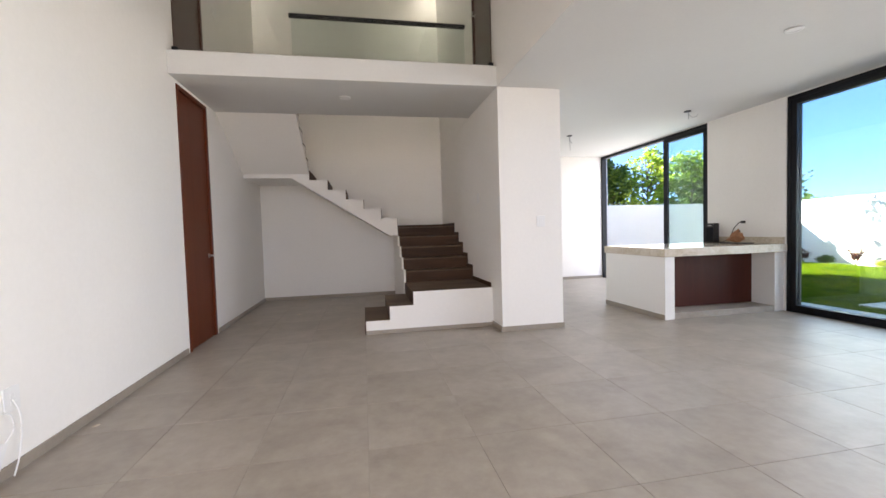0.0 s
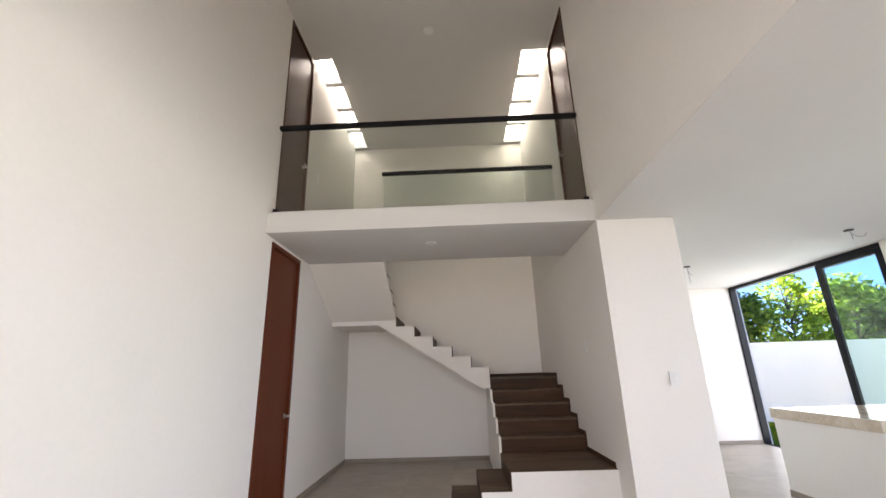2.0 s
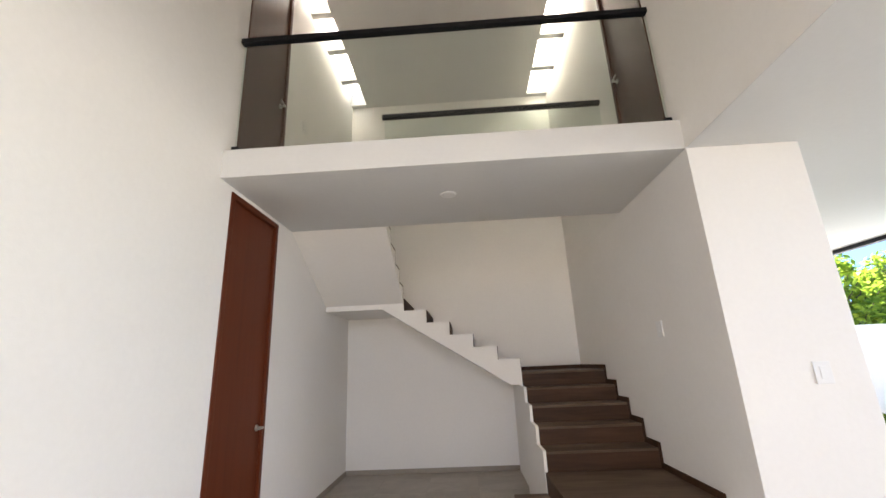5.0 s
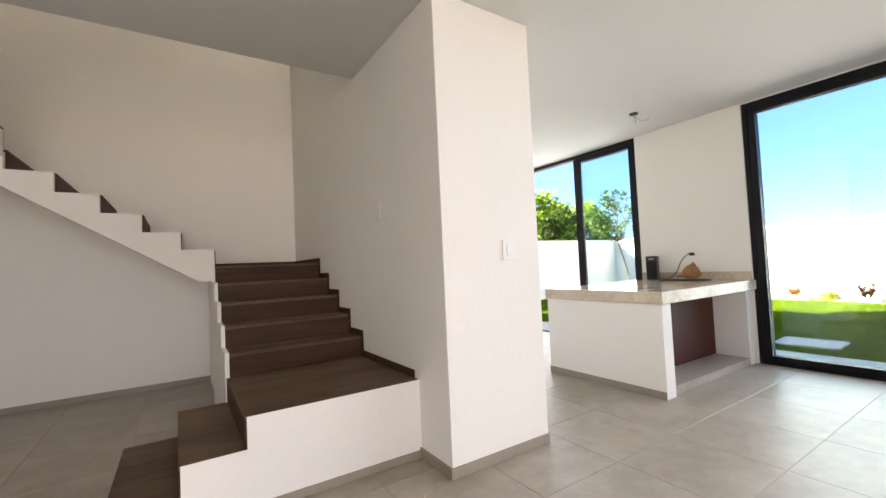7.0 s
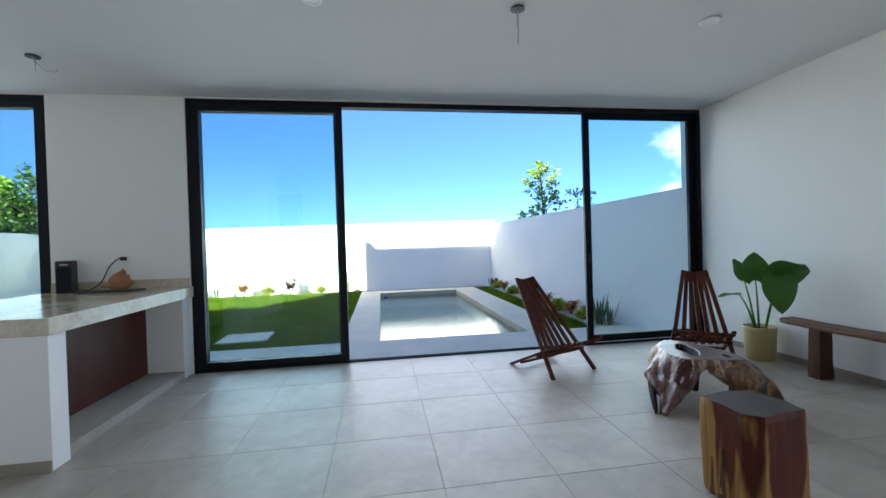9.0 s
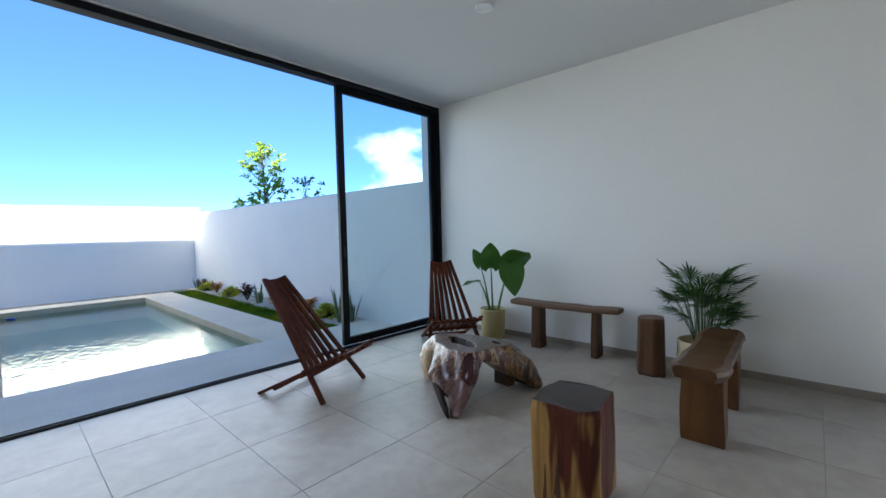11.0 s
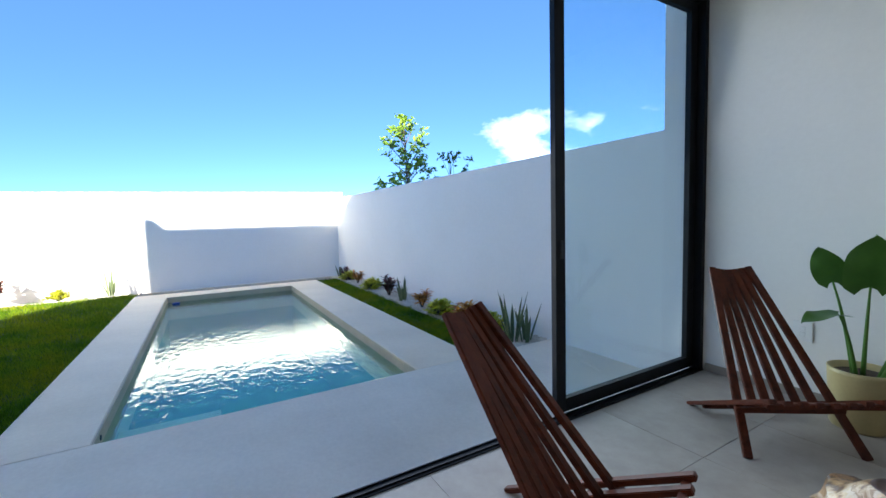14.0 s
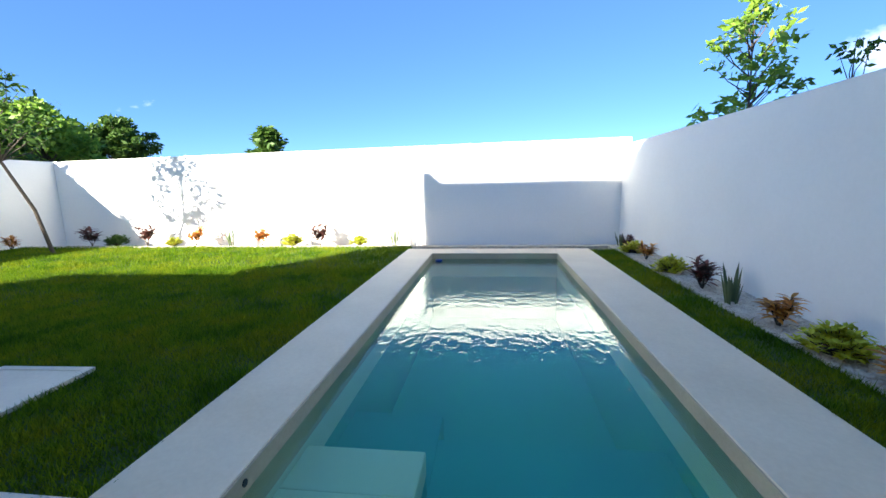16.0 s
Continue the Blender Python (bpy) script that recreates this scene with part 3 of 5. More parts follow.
kit = thing("window_2", 0, 0, 0, 0, "black aluminium sliding glass door of the kitchen", "sliding door", kind="structure")
part("head", bm_box(6.30, 6.42, 6.62, KY, 3.0, 3.06, 0.003), BLACK_METAL, kit)
part("jamb", bm_box(6.30, 6.42, 6.62, 6.67, 0, 3.0, 0.003), BLACK_METAL, kit)
part("jamb", bm_box(6.30, 6.42, KY - 0.05, KY, 0, 3.0, 0.003), BLACK_METAL, kit)
part("track", bm_boxes([(6.295, 6.375, 6.62, KY, -0.02, 0.005), (6.33, 6.338, 6.62, KY, 0.005, 0.015)]), BLACK_METAL, kit)
window_panel(kit, 6.33, 6.67, 7.70, 3.0)
window_panel(kit, 6.385, 6.67, 7.80, 3.0)

# unseen window, assumed here so that light enters the double-height space
front = thing("window_3", 0, 0, 0, 0, "tall unseen front window, added to light the double-height space", "window", kind="structure")
for r in ((-1.40, -1.34, SY - 0.12, SY - 0.06, 0, 3.95), (1.64, 1.70, SY - 0.12, SY - 0.06, 0, 3.95), (-1.34, 1.64, SY - 0.12, SY - 0.06, 3.89, 3.95), (-1.34, 1.64, SY - 0.12, SY - 0.06, 0, 0.06)):
    part("frame", bm_box(*r), BLACK_METAL, front)
glass(part("pane", bm_box(-1.34, 1.64, SY - 0.10, SY - 0.09, 0.06, 3.89), GLASS, front))

# ---- staircase ----
R = 0.175
stair = thing("staircase", 0, 0, 0, 0, "white plastered turning staircase with dark wood-look steps", "staircase")


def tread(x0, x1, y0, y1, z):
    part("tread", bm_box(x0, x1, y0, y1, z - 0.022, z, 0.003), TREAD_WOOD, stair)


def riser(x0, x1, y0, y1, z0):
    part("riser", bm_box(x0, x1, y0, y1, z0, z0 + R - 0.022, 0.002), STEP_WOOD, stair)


YF = 5.70
base = [(0.30, 0), (SX, 0), (SX, 3 * R - 0.022), (0.92, 3 * R - 0.022), (0.92, 2 * R - 0.022), (0.61, 2 * R - 0.022), (0.61, R - 0.022), (0.30, R - 0.022)]
part("entry_body", bm_prism(base, "y", YF + 0.004, 6.72), PLASTER, stair)
part("stringer", bm_prism([(0.302, 0), (SX, 0), (SX, 3 * R - 0.003), (0.918, 3 * R - 0.003), (0.918, 2 * R - 0.003), (0.608, 2 * R - 0.003), (0.608, R - 0.003), (0.302, R - 0.003)], "y", YF - 0.004, YF + 0.002), PLASTER, stair)
for i, (x0, x1) in enumerate(((0.30, 0.61), (0.61, 0.92), (0.92, SX))):
    tread(x0 - 0.012, x1, YF, 6.72 if i < 2 else 6.74, R * (i + 1))
    riser(x0 - 0.012, x0, YF, 6.72, R * i)
ys = [6.74, 7.05, 7.365, 7.68, 8.0]
flight = [(6.74, 0)]
for i, y in enumerate(ys):
    flight += [(y, R * (i + 3) - 0.022), (y, R * (i + 4) - 0.022)]
flight += [(BY, 8 * R - 0.022), (BY, 0)]
part("flight_body", bm_prism(flight, "x", 0.93, SX), PLASTER, stair)
part("stringer", bm_prism([(6.70, 0.30)] + [(p[0] - 0.02, p[1] + 0.034) for p in flight[1:-2]] + [(8.02, 8 * R + 0.012), (8.02, 0), (6.70, 0)], "x", 0.90, 0.93), PLASTER, stair)
for i, y in enumerate(ys):
    z = R * (i + 3)
    riser(0.93, SX, y - 0.012, y, z)
    tread(0.93, SX, y - 0.012, ys[i + 1] if i < 4 else BY, z + R)
xs = [0.93, 0.64, 0.33, 0.02, -0.29, -0.60]
top = []
for i, x in enumerate(xs):
    top += [(x, R * (i + 8) - 0.022), (x, R * (i + 9) - 0.022)]
cross = top + [(WX, 14 * R - 0.022), (WX, 14 * R - 0.14), (-0.90, 14 * R - 0.14), (0.79, 1.25), (0.93, 1.25)]
part("flight_body", bm_prism(cross, "y", 8.05, BY), PLASTER, stair)
part("stringer", bm_prism([(x, z + 0.022) for x, z in top[:-2]] + [(-0.60, 13 * R), (-0.60, 14 * R - 0.07), (WX, 14 * R - 0.07), (WX, 14 * R - 0.14), (-0.90, 14 * R - 0.14), (0.79, 1.25), (0.93, 1.25)], "y", 8.0, 8.05), PLASTER, stair)
for i, x in enumerate(xs):
    z = R * (i + 8)
    riser(x, x + 0.012, 8.05, BY, z)
    tread(xs[i + 1] if i < 5 else WX, x + 0.012, 8.05, BY, z + R)
yd = [8.0, 7.685, 7.37, 7.055, 6.76]
last = [(8.05, 14 * R - 0.07)]
for i, y in enumerate(yd):
    last += [(y, R * (i + 14) - 0.022 if i else 14 * R - 0.022), (y, R * (i + 15) - 0.022)]
last += [(6.74, F2 - 0.022), (6.74, H), (7.98, 14 * R - 0.07)]
part("flight_body", bm_prism(last, "x", WX, -0.60), PLASTER, stair)
for i, y in enumerate(yd):
    riser(WX, -0.60, y, y + 0.012, R * (i + 14))
    tread(WX, -0.60, yd[i + 1] if i < 4 else 6.745, y + 0.012, R * (i + 15))
# stepped dark skirting on the wall beside the steps
for i in range(5):
    y0, y1 = (YF + 0.05, 6.74) if i == 0 else (ys[i - 1], ys[i])
    z = R * (i + 3)
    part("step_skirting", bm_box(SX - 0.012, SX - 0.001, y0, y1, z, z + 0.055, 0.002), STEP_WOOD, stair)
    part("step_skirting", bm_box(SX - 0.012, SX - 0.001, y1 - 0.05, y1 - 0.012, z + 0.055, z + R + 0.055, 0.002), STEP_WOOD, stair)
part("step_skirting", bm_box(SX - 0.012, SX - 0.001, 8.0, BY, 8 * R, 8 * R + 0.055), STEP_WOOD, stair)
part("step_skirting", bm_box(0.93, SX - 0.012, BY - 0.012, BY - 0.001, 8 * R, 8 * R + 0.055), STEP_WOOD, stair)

# ---- upper landing: floor finish and glass balustrades ----
structure("floor_upper", bm_box(WX, SX, FY + 0.03, 6.73, F2, F2 + 0.012), SKIRTING)


def balustrade(name, x0, x1, y, seam, label):
    b = thing(name, 0, 0, 0, 0, label, "balustrade")
    for a, c in ((x0, seam - 0.004), (seam + 0.004, x1)):
        glass(part("pane", bm_box(a, c, y - 0.006, y + 0.006, F2 + 0.02, 4.445), RAIL_GLASS, b))
    part("handrail", bm_box(x0 - 0.03, x1 + 0.01, y - 0.03, y + 0.03, 4.435, 4.485, 0.006), BLACK_METAL, b, "black metal handrail")
    part("shoe", bm_box(x0, x1, y - 0.02, y + 0.02, F2 + 0.012, F2 + 0.03, 0.003), STEEL, b)
    for x in (x0 + 0.01, x1 - 0.01):
        part("clamp", bm_box(x - 0.03, x + 0.03, y - 0.03, y + 0.03, F2 + 0.012, F2 + 0.06, 0.006), BLACK_METAL, b)
    return b


balustrade("glass_balustrade", WX + 0.05, SX - 0.04, FY + 0.08, -0.45, "clear glass balustrade with a black handrail over the living room")
balustrade("stair_balustrade", -0.60, SX - 0.04, 6.71, 1.23, "clear glass balustrade with a black handrail around the stairwell")

# ---- breakfast bar ----
bar = thing("breakfast_bar", 4.29, 5.25, 0, 0, "white masonry breakfast bar with red-brown panel", "kitchen bar")
part("end_wall", bm_box(0, 0.15, 0, 1.37, 0, 0.86, 0.004), PLASTER, bar)
part("side_wall", bm_box(1.83, 1.99, 0.03, 1.37, 0, 0.86, 0.004), PLASTER, bar)
part("back_wall", bm_box(0.15, 1.83, 0.43, 0.53, 0, 0.86), PLASTER, bar)
part("front_panel", bm_box(0.15, 1.83, 0.39, 0.43, 0.08, 0.86, 0.003), PANEL_WOOD, bar, "red-brown wooden front panel")
part("plinth", bm_box(0.15, 1.83, 0.03, 0.39, 0, 0.08, 0.004), TILE, bar, "low grey tiled plinth")
worktop = thing("worktop", 4.27, 5.23, 0.86, 0, "thick polished beige marble worktop on the bar", "worktop")
part("slab", bm_box(0, 2.01, 0, 1.40, 0, 0.112, 0.006), MARBLE, worktop)
part("upstand", bm_box(1.985, 2.01, 0.04, 1.38, 0.112, 0.21, 0.003), MARBLE, worktop)
spk = thing("loudspeaker", 6.14, 6.38, 0.972, 20, "black upright loudspeaker on the marble worktop", "loudspeaker")
part("cabinet", bm_box(-0.085, 0.085, -0.07, 0.07, 0, 0.33, 0.012), BLACK_PLASTIC, spk)
part("grille", bm_box(-0.09, -0.083, -0.058, 0.058, 0.02, 0.26, 0.004), BLACK_METAL, spk)
part("badge", bm_box(-0.0905, -0.085, -0.03, 0.03, 0.285, 0.296), STEEL, spk, "small silver badge")
tray = thing("tray", 6.08, 5.92, 0.972, 5, "thin black tray lying on the worktop", "tray")
part("plate", bm_box(-0.1, 0.1, -0.26, 0.26, 0, 0.012, 0.005), BLACK_PLASTIC, tray)
bag = bmesh.new()
bmesh.ops.create_icosphere(bag, subdivisions=3, radius=1)
for v in bag.verts:
    c = v.co
    n = noise.noise(c * 2.3)
    lift = max(0.0, c.z)
    v.co = Vector((c.x * 0.06 * (1 - 0.35 * lift) * (1 + 0.5 * n), (c.y * 0.13 - 0.05 * lift) * (1 - 0.3 * lift) * (1 + 0.5 * n), 0.06 + c.z * (0.05 + 0.08 * lift) * (1 + 0.6 * n)))
    v.co.z = max(0.0, v.co.z)
bag_thing = thing("paper_bag", 6.06, 5.86, 0.984, 0, "crumpled brown paper bag on the worktop", "bag")
part("body", bag, BAG, bag_thing)
part("tie", bm_tube([(0, -0.045, 0.155), (0, -0.075, 0.19)], [0.016, 0.012], 8), BLACK_PLASTIC, bag_thing)


def cable(name, pts, r, mat, label):
    """A cable through the given points, smoothed."""
    c = thing(name, *pts[0], 0, label, "cable")
    p = [Vector(q) - Vector(pts[0]) for q in pts]
    p = [2 * p[0] - p[1]] + p + [2 * p[-1] - p[-2]]
    line = []
    for i in range(1, len(p) - 2):
        for k in range(8):
            t = k / 8
            a, b, d, e = p[i - 1], p[i], p[i + 1], p[i + 2]
            line.append(0.5 * (2 * b + (d - a) * t + (2 * a - 5 * b + 4 * d - e) * t * t + (3 * b - a - 3 * d + e) * t ** 3))
    line.append(p[-2])
    part("cord", bm_tube(line, r, 6), mat, c, smooth=True)
    return c


plug = cable("power_cable", [(6.20, 6.32, 1.0), (6.19, 6.22, 0.985), (6.20, 6.10, 1.06), (6.22, 6.03, 1.22), (6.25, 5.95, 1.31), (6.275, 5.91, 1.305)], 0.006, BLACK_PLASTIC, "thin black power cable plugged into the wall")
part("plug", bm_box(0.035, 0.078, -0.435, -0.385, 0.285, 0.325, 0.006), BLACK_PLASTIC, plug)


# ---- plates, sockets, ceiling points ----
def wall_plate(name, x, y, z, turn, label, toggles):
    p = thing(name, x, y, z, turn, label, "switch" if toggles else "socket", "wall plates")
    part("plate", bm_box(-0.055, 0.055, -0.010, -0.001, -0.07, 0.07, 0.003), WHITE_PLASTIC, p)
    if toggles:
        part("rocker", bm_box(-0.022, 0.022, -0.015, -0.010, -0.04, 0.04, 0.002), WHITE_PLASTIC, p)
    else:
        for s in (-0.02, 0.02):
            part("outlet", bm_box(-0.015, 0.015, -0.012, -0.010, s - 0.013, s + 0.013, 0.002), WHITE_PLASTIC, p)


wall_plate("wall_socket", WX, 3.11, 0.42, 90, "white wall socket behind the loose cables", False)
wall_plate("light_switch", 2.54, FY, 1.39, 0, "white light switch on the column", True)
wall_plate("wall_socket", SX, 6.28, 1.77, -90, "small white wall plate beside the stairs", False)
wall_plate("wall_socket", 5.64, SY, 0.48, 180, "white double socket low on the wall", False)
wall_plate("wall_socket", 2.75, SY, 0.48, 180, "white double socket low on the wall", False)
wall_plate("wall_socket", WX, 6.9, F2 + 1.2, 90, "small white wall plate on the upper landing", True)


def downlight(x, y, z):
    d = thing("downlight", x, y, z, 0, "round white unlit recessed ceiling light", "ceiling light", "downlights")
    part("ring", bm_lathe([(0.045, -0.001), (0.05, -0.010), (0.068, -0.012), (0.075, -0.001)], 32), WHITE_PLASTIC, d, smooth=True)
    part("lens", bm_lathe([(0.044, -0.008), (0.044, -0.002)], 24), WHITE_PLASTIC, d)


for x, y, z in ((4.28, 0.53, H), (4.30, 3.58, H), (0.14, 5.93, H), (0.18, 5.88, TOP)):
    downlight(x, y, z)


def pendant_wires(x, y, wires):
    p = thing("ceiling_box", x, y, H, 0, "bare ceiling box with loose hanging wires", "wire box", "ceiling boxes")
    part("box", bm_lathe([(0.05, -0.001), (0.052, -0.012), (0.03, -0.014)], 20), BLACK_PLASTIC, p)
    for w in wires:
        part("wire", bm_tube([(0, 0, -0.01)] + [(a, b, -c) for a, b, c in w], 0.0045, 6), CABLE_GREY, p)


pendant_wires(5.37, 6.05, [((0.01, -0.01, 0.05), (0.0, -0.02, 0.13)), ((-0.01, -0.03, 0.06), (0.0, -0.09, 0.12), (0.01, -0.16, 0.13), (0.01, -0.19, 0.10))])
pendant_wires(4.27, 2.12, [((0.0, 0.0, 0.10), (0.01, 0.0, 0.26)), ((-0.005, 0.008, 0.09), (-0.005, 0.0, 0.20))])
pendant_wires(4.28, 7.76, [((0.0, 0.0, 0.10), (0.01, 0.0, 0.28)), ((0.01, 0.0, 0.1), (0.03, -0.04, 0.16))])

# modem with loose cables low on the west wall
modem = thing("modem", WX, 2.86, 0.355, 0, "small black modem hanging low on the white wall", "modem")
part("case", bm_box(0.010, 0.040, -0.10, 0.065, 0.0, 0.055, 0.010), BLACK_PLASTIC, modem)
part("clip", bm_tube([(0.02, -0.075, 0.04), (0.035, -0.055, 0.095), (0.03, -0.025, 0.085), (0.025, -0.01, 0.04)], 0.013, 8), BLACK_METAL, modem)
part("adapter", bm_prism([(0.055, -0.25), (0.095, -0.27), (0.155, -0.15), (0.115, -0.13)], "x", 0.012, 0.045), WHITE_PLASTIC, modem, "white power adapter")
for pts, mt in (([(WX + 0.03, 2.925, 0.375), (WX + 0.03, 3.00, 0.375), (WX + 0.03, 3.06, 0.35), (WX + 0.03, 3.08, 0.26), (WX + 0.03, 3.01, 0.20)], WHITE_PLASTIC),
                ([(WX + 0.02, 3.10, 0.42), (WX + 0.03, 3.125, 0.34), (WX + 0.03, 3.13, 0.23), (WX + 0.04, 3.09, 0.10), (WX + 0.06, 3.02, 0.02)], WHITE_PLASTIC),
                ([(WX + 0.03, 2.89, 0.34), (WX + 0.03, 2.865, 0.23), (WX + 0.04, 2.845, 0.13), (WX + 0.05, 2.88, 0.07), (WX + 0.03, 2.93, 0.105)], CABLE_GREY),
                ([(WX + 0.02, 2.80, 0.80), (WX + 0.02, 2.795, 0.6), (WX + 0.02, 2.80, 0.43)], CABLE_GREY)):
    cable("loose_cable", pts, 0.0045, mt, "loose thin cable hanging on the white wall")


# ---- furniture ----
def bm_bar(a, b, wide, thick, bm=None):
    """A square-edged slat from a to b, its width across (y), its thickness in the chair's side plane."""
    a, b = Vector(a), Vector(b)
    way = (b - a).normalized()
    side = Vector((0, 1, 0)) - way * way.y
    side.normalize()
    up = way.cross(side)
    bm = bm or bmesh.new()
    m = Matrix((way, side, up)).transposed().to_4x4()
    m.translation = (a + b) / 2
    made = bmesh.ops.create_cube(bm, size=1, matrix=m @ Matrix.Diagonal(((b - a).length, wide, thick, 1)))
    bmesh.ops.bevel(bm, geom=list({e for v in made["verts"] for e in v.link_edges}), offset=0.004, segments=2, affect='EDGES')
    return bm


def slat_chair(x, y, turn, label):
    c = thing("slat_chair", x, y, 0, turn, label, "chair", "slatted folding chairs")
    # the back piece: from the top down, its two outer slats reach the floor in front
    def back(f, s):
        return Vector((-0.375 + 0.715 * f, s, 0.945 * (1 - f)))
    def seat(f, s):
        return Vector((0.46 - 0.79 * f, s, 0.37 * (1 - f)))
    n = 7
    for i in range(n):
        k = 2 * i / (n - 1) - 1
        dip = 0.035 * (1 - k * k)
        outer = abs(k) > 0.99
        end = 1.0 if outer else 0.80
        a, b = back(dip * 0.3, 0.115 * k), back(end, (0.30 if outer else 0.255) * k)
        sink = Vector((-0.03 * (1 - k * k), 0, -0.012 * (1 - k * k)))
        b = b + sink
        a = a + sink
        part("leg" if outer else "back_slat", bm_bar(a, b, 0.044, 0.026), CHAIR_WOOD, c)
    for i in range(n + 1):
        k = 2 * i / n - 1
        outer = abs(k) > 0.99
        end = 1.0 if outer else 0.60
        a, b = seat(0, 0.265 * k), seat(end, (0.27 if outer else 0.25) * k)
        sag = Vector((0, 0, -0.02 * (1 - k * k)))
        part("leg" if outer else "seat_slat", bm_bar(a + sag, b + sag, 0.040, 0.026), CHAIR_WOOD, c)
    for name, p, w in (("cross_bar", (0.20, 0, 0.205), 0.29), ("cross_bar", (0.10, 0, 0.185), 0.27), ("front_bar", (0.43, 0, 0.335), 0.28), ("rear_bar", (-0.18, 0, 0.05), 0.26)):
        p = Vector(p)
        bar_bm = bmesh.new()
        m = Matrix.Translation(p) @ Matrix.Diagonal((0.03, 2 * w, 0.03, 1))
        bmesh.ops.create_cube(bar_bm, size=1, matrix=m)
        bmesh.ops.bevel(bar_bm, geom=bar_bm.edges[:], offset=0.004, segments=2, affect='EDGES')
        part(name, bar_bm, CHAIR_WOOD, c)
    return c


slat_chair(5.575, 1.39, 202, "red-brown slatted wooden folding chair by the open glass door")
slat_chair(5.59, -0.43, 145, "red-brown slatted wooden folding chair in the corner beside the potted plant")


def remeshed(bm, voxel, name):
    """Rounds the joined limbs into one skin."""
    me = bpy.data.meshes.new(name + "_limbs")
    bm.to_mesh(me)
    bm.free()
    ob = new(name + "_limbs", me)
    mod = ob.modifiers.new("skin", 'REMESH')
    mod.mode, mod.voxel_size = 'VOXEL', voxel
    dg = bpy.context.evaluated_depsgraph_get()
    out = bmesh.new()
    out.from_mesh(ob.evaluated_get(dg).to_mesh())
    bpy.data.objects.remove(ob)
    bpy.data.meshes.remove(me)
    bmesh.ops.smooth_vert(out, verts=out.verts, factor=0.5, use_axis_x=True, use_axis_y=True, use_axis_z=True)
    bmesh.ops.smooth_vert(out, verts=out.verts, factor=0.5, use_axis_x=True, use_axis_y=True, use_axis_z=True)
    return out


def trunk_block(corners, height, wobble, seed, cuts=14, taper=0.0, per_side=6):
    """A hewn trunk section: an outline of corners, drawn up with an uneven skin."""
    bm, rings, pts = bmesh.new(), [], []
    n = len(corners)
    for i in range(n):
        a, b = Vector((*corners[i], 0)), Vector((*corners[(i + 1) % n], 0))
        pts += [a.lerp(b, k / per_side) for k in range(per_side)]
    for j in range(cuts + 1):
        h = j / cuts
        ring = []
        for p in pts:
            q = Vector((p.x * 9, p.y * 9, h * 1.5 + seed))
            s = 1 + wobble * noise.noise(q) + taper * (0.5 - h) - (0.03 if j in (0, cuts) else 0)
            ring.append(bm.verts.new((p.x * s, p.y * s, h * height + (0.008 * noise.noise(p * 6 + Vector((0, 0, seed))) if j == cuts else 0))))
        rings.append(ring)
    m = len(pts)
    for a, b in zip(rings, rings[1:]):
        for k in range(m):
            bm.faces.new((a[k], a[(k + 1) % m], b[(k + 1) % m], b[k]))
    bm.faces.new(rings[0][::-1])
    bm.faces.new(rings[-1])
    return bm


BARE_STUB = wood("bare_brown_stub", (0.14, 0.075, 0.04), (0.05, 0.024, 0.013), 0.4, (12, 12, 3))
# black of the bark strip, and the shade painted into the table's hollow
HOLLOW_SHADE_BARK = wood("bark_and_hollow_shade", (0.035, 0.014, 0.008), (0.010, 0.004, 0.003), 0.6, (12, 12, 4))
# root coffee table: a flat hollowed top, a broad tapering front leg, a round stump and a forked rear leg
limbs = bmesh.new()
TIP = Vector((-0.32, 0.56, 0.0))
RIM = [(0.36, -0.02), (0.20, 0.17), (-0.02, 0.26), (-0.17, 0.27), (-0.27, 0.17), (-0.30, -0.02), (-0.30, -0.18), (-0.12, -0.19), (0.10, -0.16), (0.28, -0.12)]
for i, p in enumerate(RIM):
    q = RIM[(i + 1) % len(RIM)]
    bm_tube([(0.9 * p[0], 0.9 * p[1], 0.35), (0.9 * q[0], 0.9 * q[1], 0.35)], [0.058, 0.058], 10, limbs)
    bm_tube([(0.9 * p[0], 0.9 * p[1], 0.35), (0, 0.03, 0.345)], [0.055, 0.055], 10, limbs)
    bm_tube([(0.7 * p[0], 0.7 * p[1], 0.35), (0.7 * q[0], 0.7 * q[1], 0.35)], [0.055, 0.055], 8, limbs)
for k, (x, y) in enumerate(((0.12, 0.17), (0.03, 0.21), (-0.06, 0.235), (-0.15, 0.235), (-0.23, 0.17))):
    f = k / 4
    dent = 0.05 * (1 - (2 * f - 1) ** 2)
    mid = (-0.01 - 0.27 * f - dent, 0.42 - 0.11 * f - dent, 0.21)
    low = TIP + Vector((0.09 - 0.08 * f, -0.10 - 0.03 * f, 0.10))
    bm_tube([(x, y, 0.33), mid, low, tuple(TIP + Vector((0.02 - 0.04 * f, -0.02, 0)))], [0.075, 0.042 + 0.012 * abs(2 * f - 1), 0.034, 0.022], 10, limbs)
for a, b, ra, rb in (((0.27, -0.02, 0.33), (0.40, -0.03, 0.20), 0.10, 0.145), ((0.40, -0.03, 0.20), (0.42, -0.04, 0.0), 0.145, 0.115), ((0.30, 0.06, 0.30), (0.34, 0.06, 0.14), 0.10, 0.12),
                     ((0.42, -0.10, 0.30), (0.46, -0.12, 0.0), 0.09, 0.10), ((0.34, 0.06, 0.14), (0.35, 0.05, 0.0), 0.12, 0.09)):
    bm_tube([a, tuple((Vector(a) + Vector(b)) / 2), b], [ra, (ra + rb) / 2, rb], 14, limbs)
